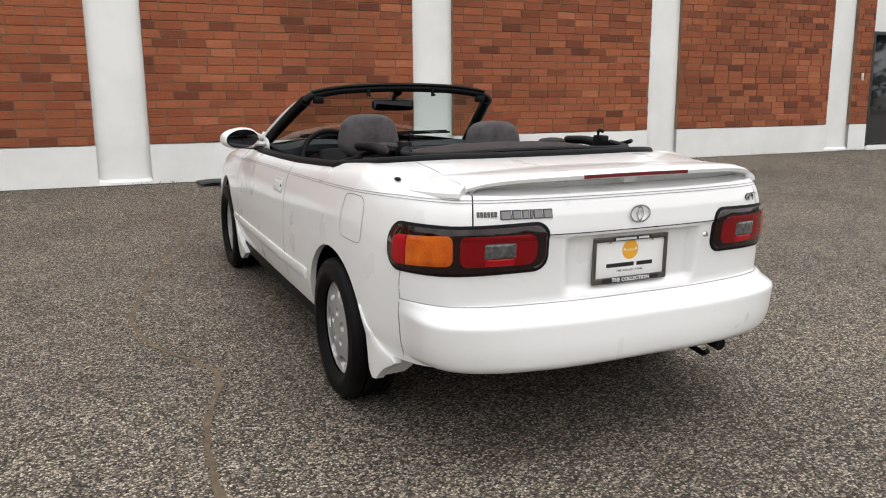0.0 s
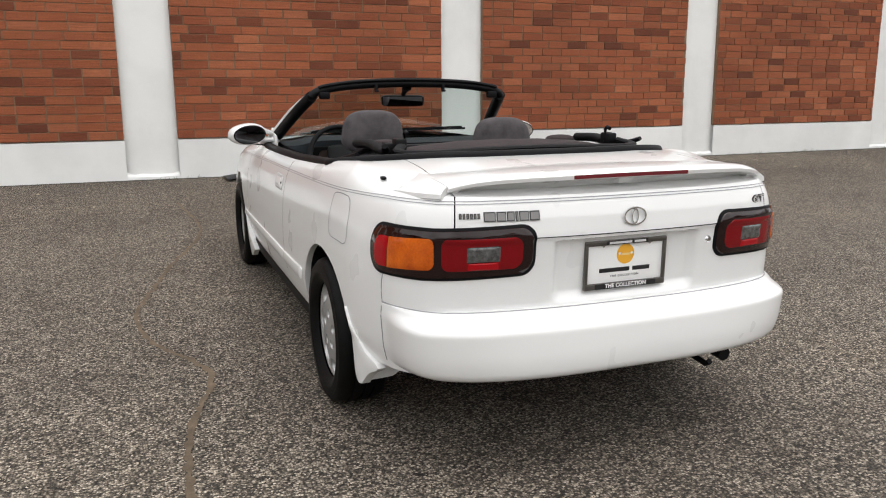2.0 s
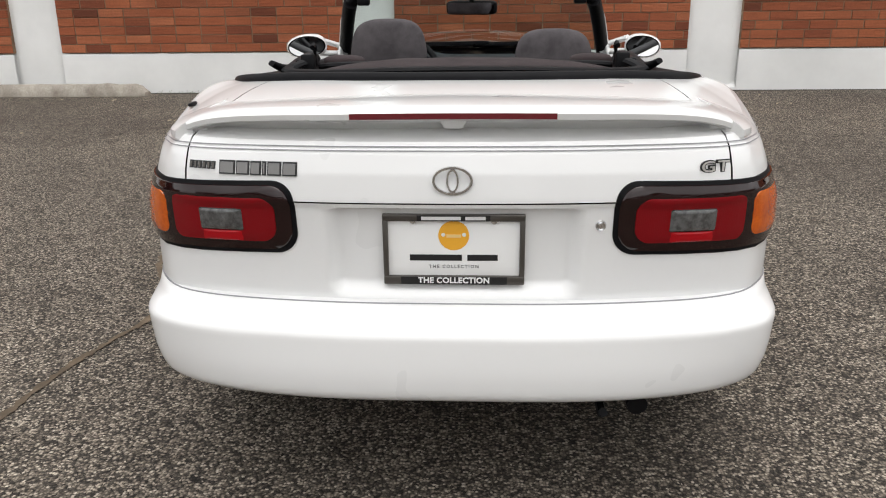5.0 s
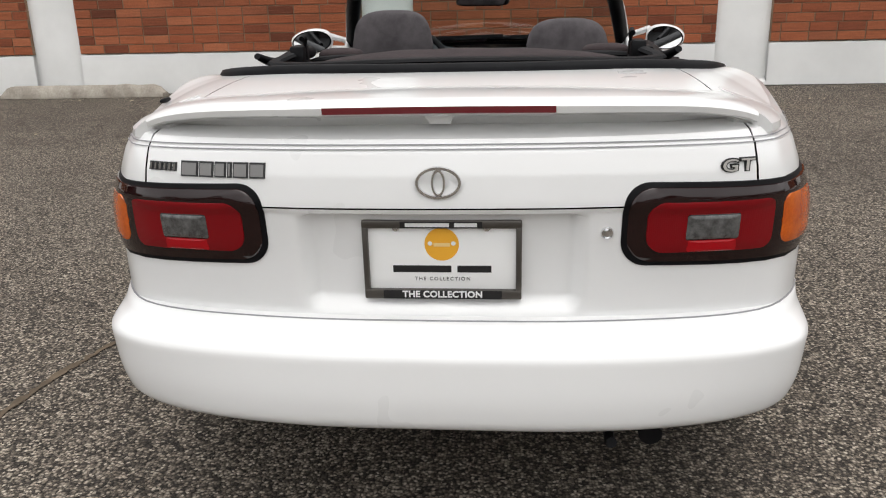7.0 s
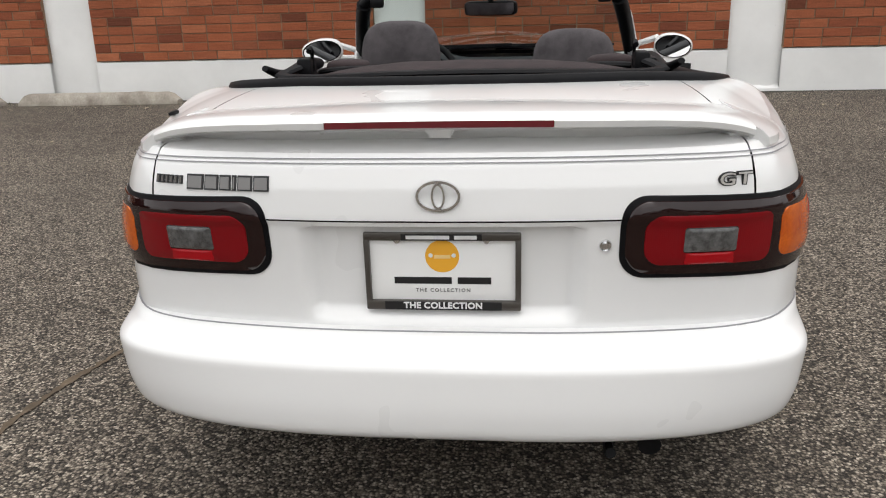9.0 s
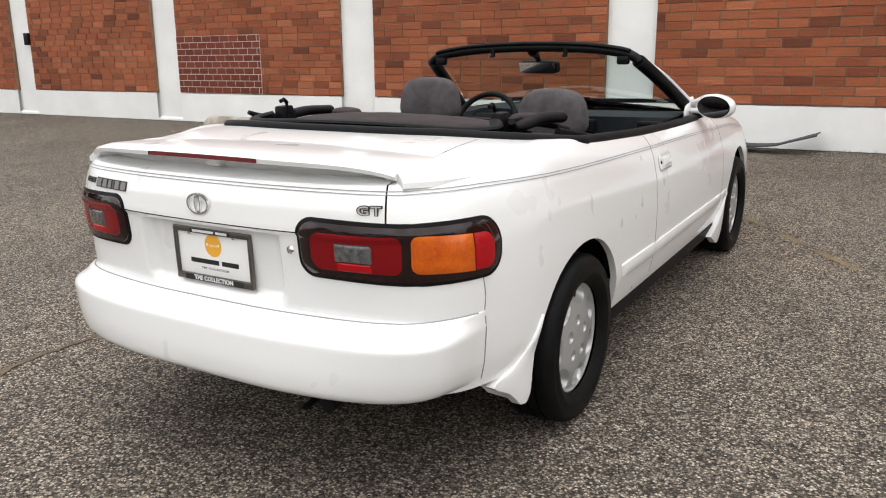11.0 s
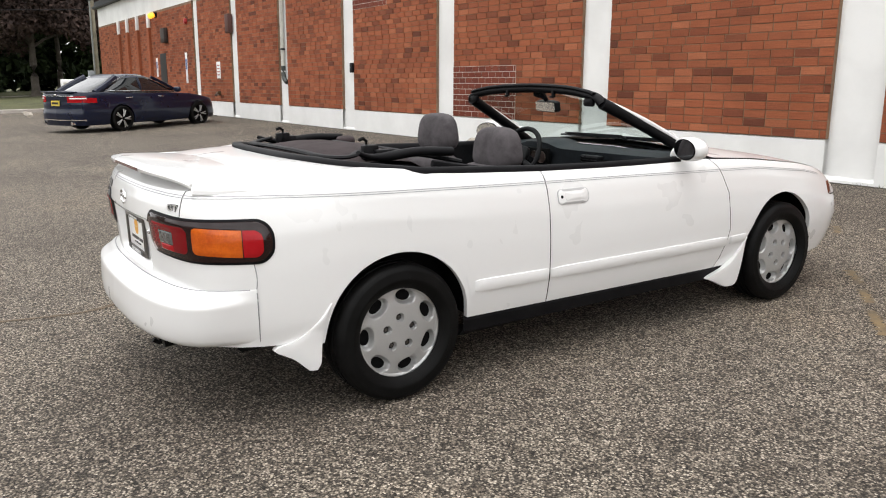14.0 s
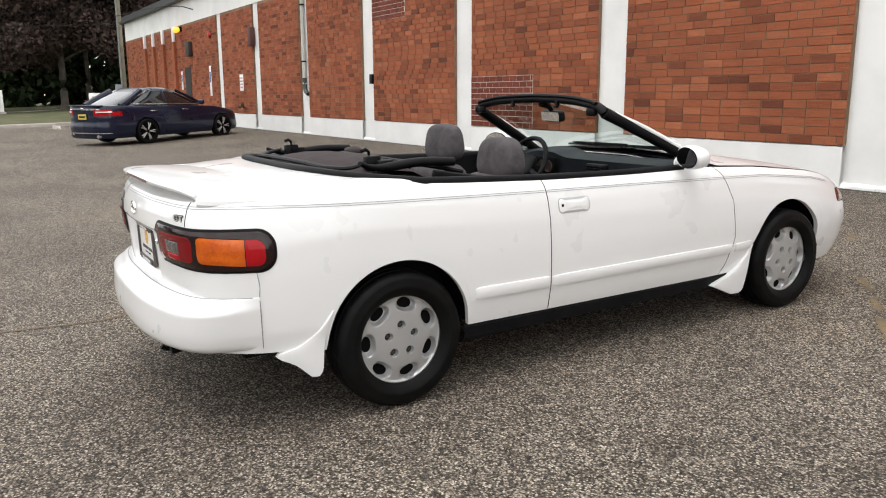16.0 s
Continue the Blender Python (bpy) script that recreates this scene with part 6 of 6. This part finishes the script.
def tree(x, y, height, spread, leaf, seed, label, per=260, lumps=70, size=0.17, clear=0.28):
    rng, z = random.Random(seed), ground_z(y) + 0.1
    root = empty("tree", pose(x, y, z), label, "tree", "trees beyond the lot")
    path = [(0.12 * noise.noise((t * 3, seed, 0)) * t * 3, 0.12 * noise.noise((t * 3, seed, 7)) * t * 3, -0.2 + t * height * 0.8) for t in np.linspace(0, 1, 14)]
    limbs = [tube(path, [0.3 * (1 - 0.85 * t) + 0.12 * (t < 0.05) for t in np.linspace(0, 1, 14)], 10)]
    places = []
    for k in range(14):
        a, t = rng.uniform(0, 6.28), rng.uniform(clear, 0.75)
        reach, rise = spread * rng.uniform(0.5, 0.95), height * rng.uniform(0.08, 0.26)
        base = Vector((0, 0, height * t * 0.9))
        pts = [base + Vector((math.cos(a) * reach * s, math.sin(a) * reach * s, rise * s**0.7)) for s in np.linspace(0, 1, 7).tolist()]
        limbs.append(tube(pts, [0.11 * (1 - 0.85 * s) for s in np.linspace(0, 1, 7)], 6))
    part("trunk", joined(*limbs), BARK, root, "tapering trunk with spreading limbs")
    for k in range(lumps):
        a, h = rng.uniform(0, 6.28), rng.random()
        wide = spread * (0.35 + 0.75 * math.sin(math.pi * (0.12 + 0.8 * h)) ** 0.8) * rng.random() ** 0.5
        places.append((math.cos(a) * wide, math.sin(a) * wide, height * (clear + 0.02 + (1.0 - clear) * h), rng.uniform(0.7, 1.35) * spread / 4.5))
    part("crown", leaf_mass(places, per, size, seed), leaf, root, "uneven crown of small leaves", smooth=False)
    return root


tree(-58.9, 9.3, 13.0, 6.4, PURPLE_LEAF, 3, "copper-leaved maple with a broad dark crown", 420, 120, 0.16)
tree(-70, 2.5, 13.0, 6.0, PURPLE_LEAF, 4, "copper-leaved maple beside the footpath", 260, 90, 0.2)
tree(-68, 22.0, 15.0, 6.5, GREEN_LEAF, 6, "tall green tree behind the building", 260, 90, 0.2)
tree(-80, 14.0, 17.0, 7.0, GREEN_LEAF, 8, "tall green tree above the hedge", 220, 90, 0.24)
tree(-62, 16.5, 12.0, 4.5, GREEN_LEAF, 9, "green tree behind the utility pole", 260, 70, 0.18)
rng = random.Random(12)
hedge = [(-86 + rng.uniform(-3, 3), y + rng.uniform(-1, 1), ground_z(y) + rng.uniform(0.3, 8.5), rng.uniform(1.3, 2.3)) for y in np.arange(-22, 46, 0.5) for _ in range(3)]
tagged(mesh_object("hedge", *leaf_mass(hedge, 150, 0.42, 21, 0.05), GREEN_LEAF, False), "dense dark green hedge and woodland edge", "hedge", "", "stuff")
far_woods = []
for k in range(260):
    t = k / 260
    x = -75 + 160 * t
    far_woods.append((x + rng.uniform(-2, 2), -48 + rng.uniform(-4, 4), rng.uniform(0.5, 8.0 + 3 * noise.noise((x * 0.05, 0, 0))), rng.uniform(1.6, 3.0)))
for k in range(120):
    y = -48 + 60 * k / 120
    far_woods.append((72 + rng.uniform(-4, 4), y, rng.uniform(0.5, 8.5), rng.uniform(1.6, 3.0)))
tagged(mesh_object("far_woods", *leaf_mass(far_woods, 60, 0.55, 33, 0.1), GREEN_LEAF, False), "line of dark green trees round the lot", "trees", "", "stuff")

WOOD = mottled("weathered_pole_wood", (0.16, 0.14, 0.1), (0.28, 0.25, 0.18), 2.0, 0.9, 0.5, 0.01)
pole = tagged(mesh_object("utility_pole", *tube([(-42.3, 10.45, ground_z(10)), (-42.3, 10.45, 10.5)], [0.155, 0.12], 12), WOOD), "weathered wooden utility pole beside the building", "utility pole")
part("meter_box", block(-42.1, 9.95, 1.15, -41.85, 10.25, 1.95, 0.02), material("grey_metal_box", (0.25, 0.27, 0.28), 0.5), pole, "grey metal box")
part("conduit", tube([(-42.12, 10.32, 0.2), (-42.12, 10.33, 8.0)], 0.04), material("grey_conduit", (0.2, 0.21, 0.2), 0.6), pole)
for n, (z0, z1, sag) in enumerate([(6.95, 6.7, 0.5), (5.2, 4.9, 0.35), (5.9, 5.75, 0.4)]):
    pts = [(-42.3 - 20 * t, 10.45 - 50 * t, z0 + (z1 - z0) * t - sag * 4 * t * (1 - t)) for t in np.linspace(0, 1, 24)]
    tagged(mesh_object("overhead_cable", *tube(pts, 0.022 if n < 2 else 0.012, 6), VINYL), "black overhead cable slung from the pole", "cable", "overhead cables")
board = tagged(mesh_object("sign_board", *block(-49.2, 9.55, 0.6, -49.05, 10.75, 1.5, 0.03), PLATE_WHITE), "white sign board on the verge", "sign")
part("plain_bar", block(-49.04, 9.7, 0.95, -49.03, 10.6, 1.3), material("faded_sign_print", (0.5, 0.48, 0.42), 0.6), board)
part("post", block(-49.16, 10.05, 0.1, -49.1, 10.15, 0.6), CURB, board)
cabinet = tagged(mesh_object("utility_cabinet", *block(-57.5, 3.6, 0.18, -56.6, 5.2, 1.75, 0.03), PLATE_WHITE), "white utility cabinet on the grass", "cabinet")
part("plinth", block(-57.6, 3.5, 0.05, -56.5, 5.3, 0.3, 0.02), CURB, cabinet)
build_brickwork()
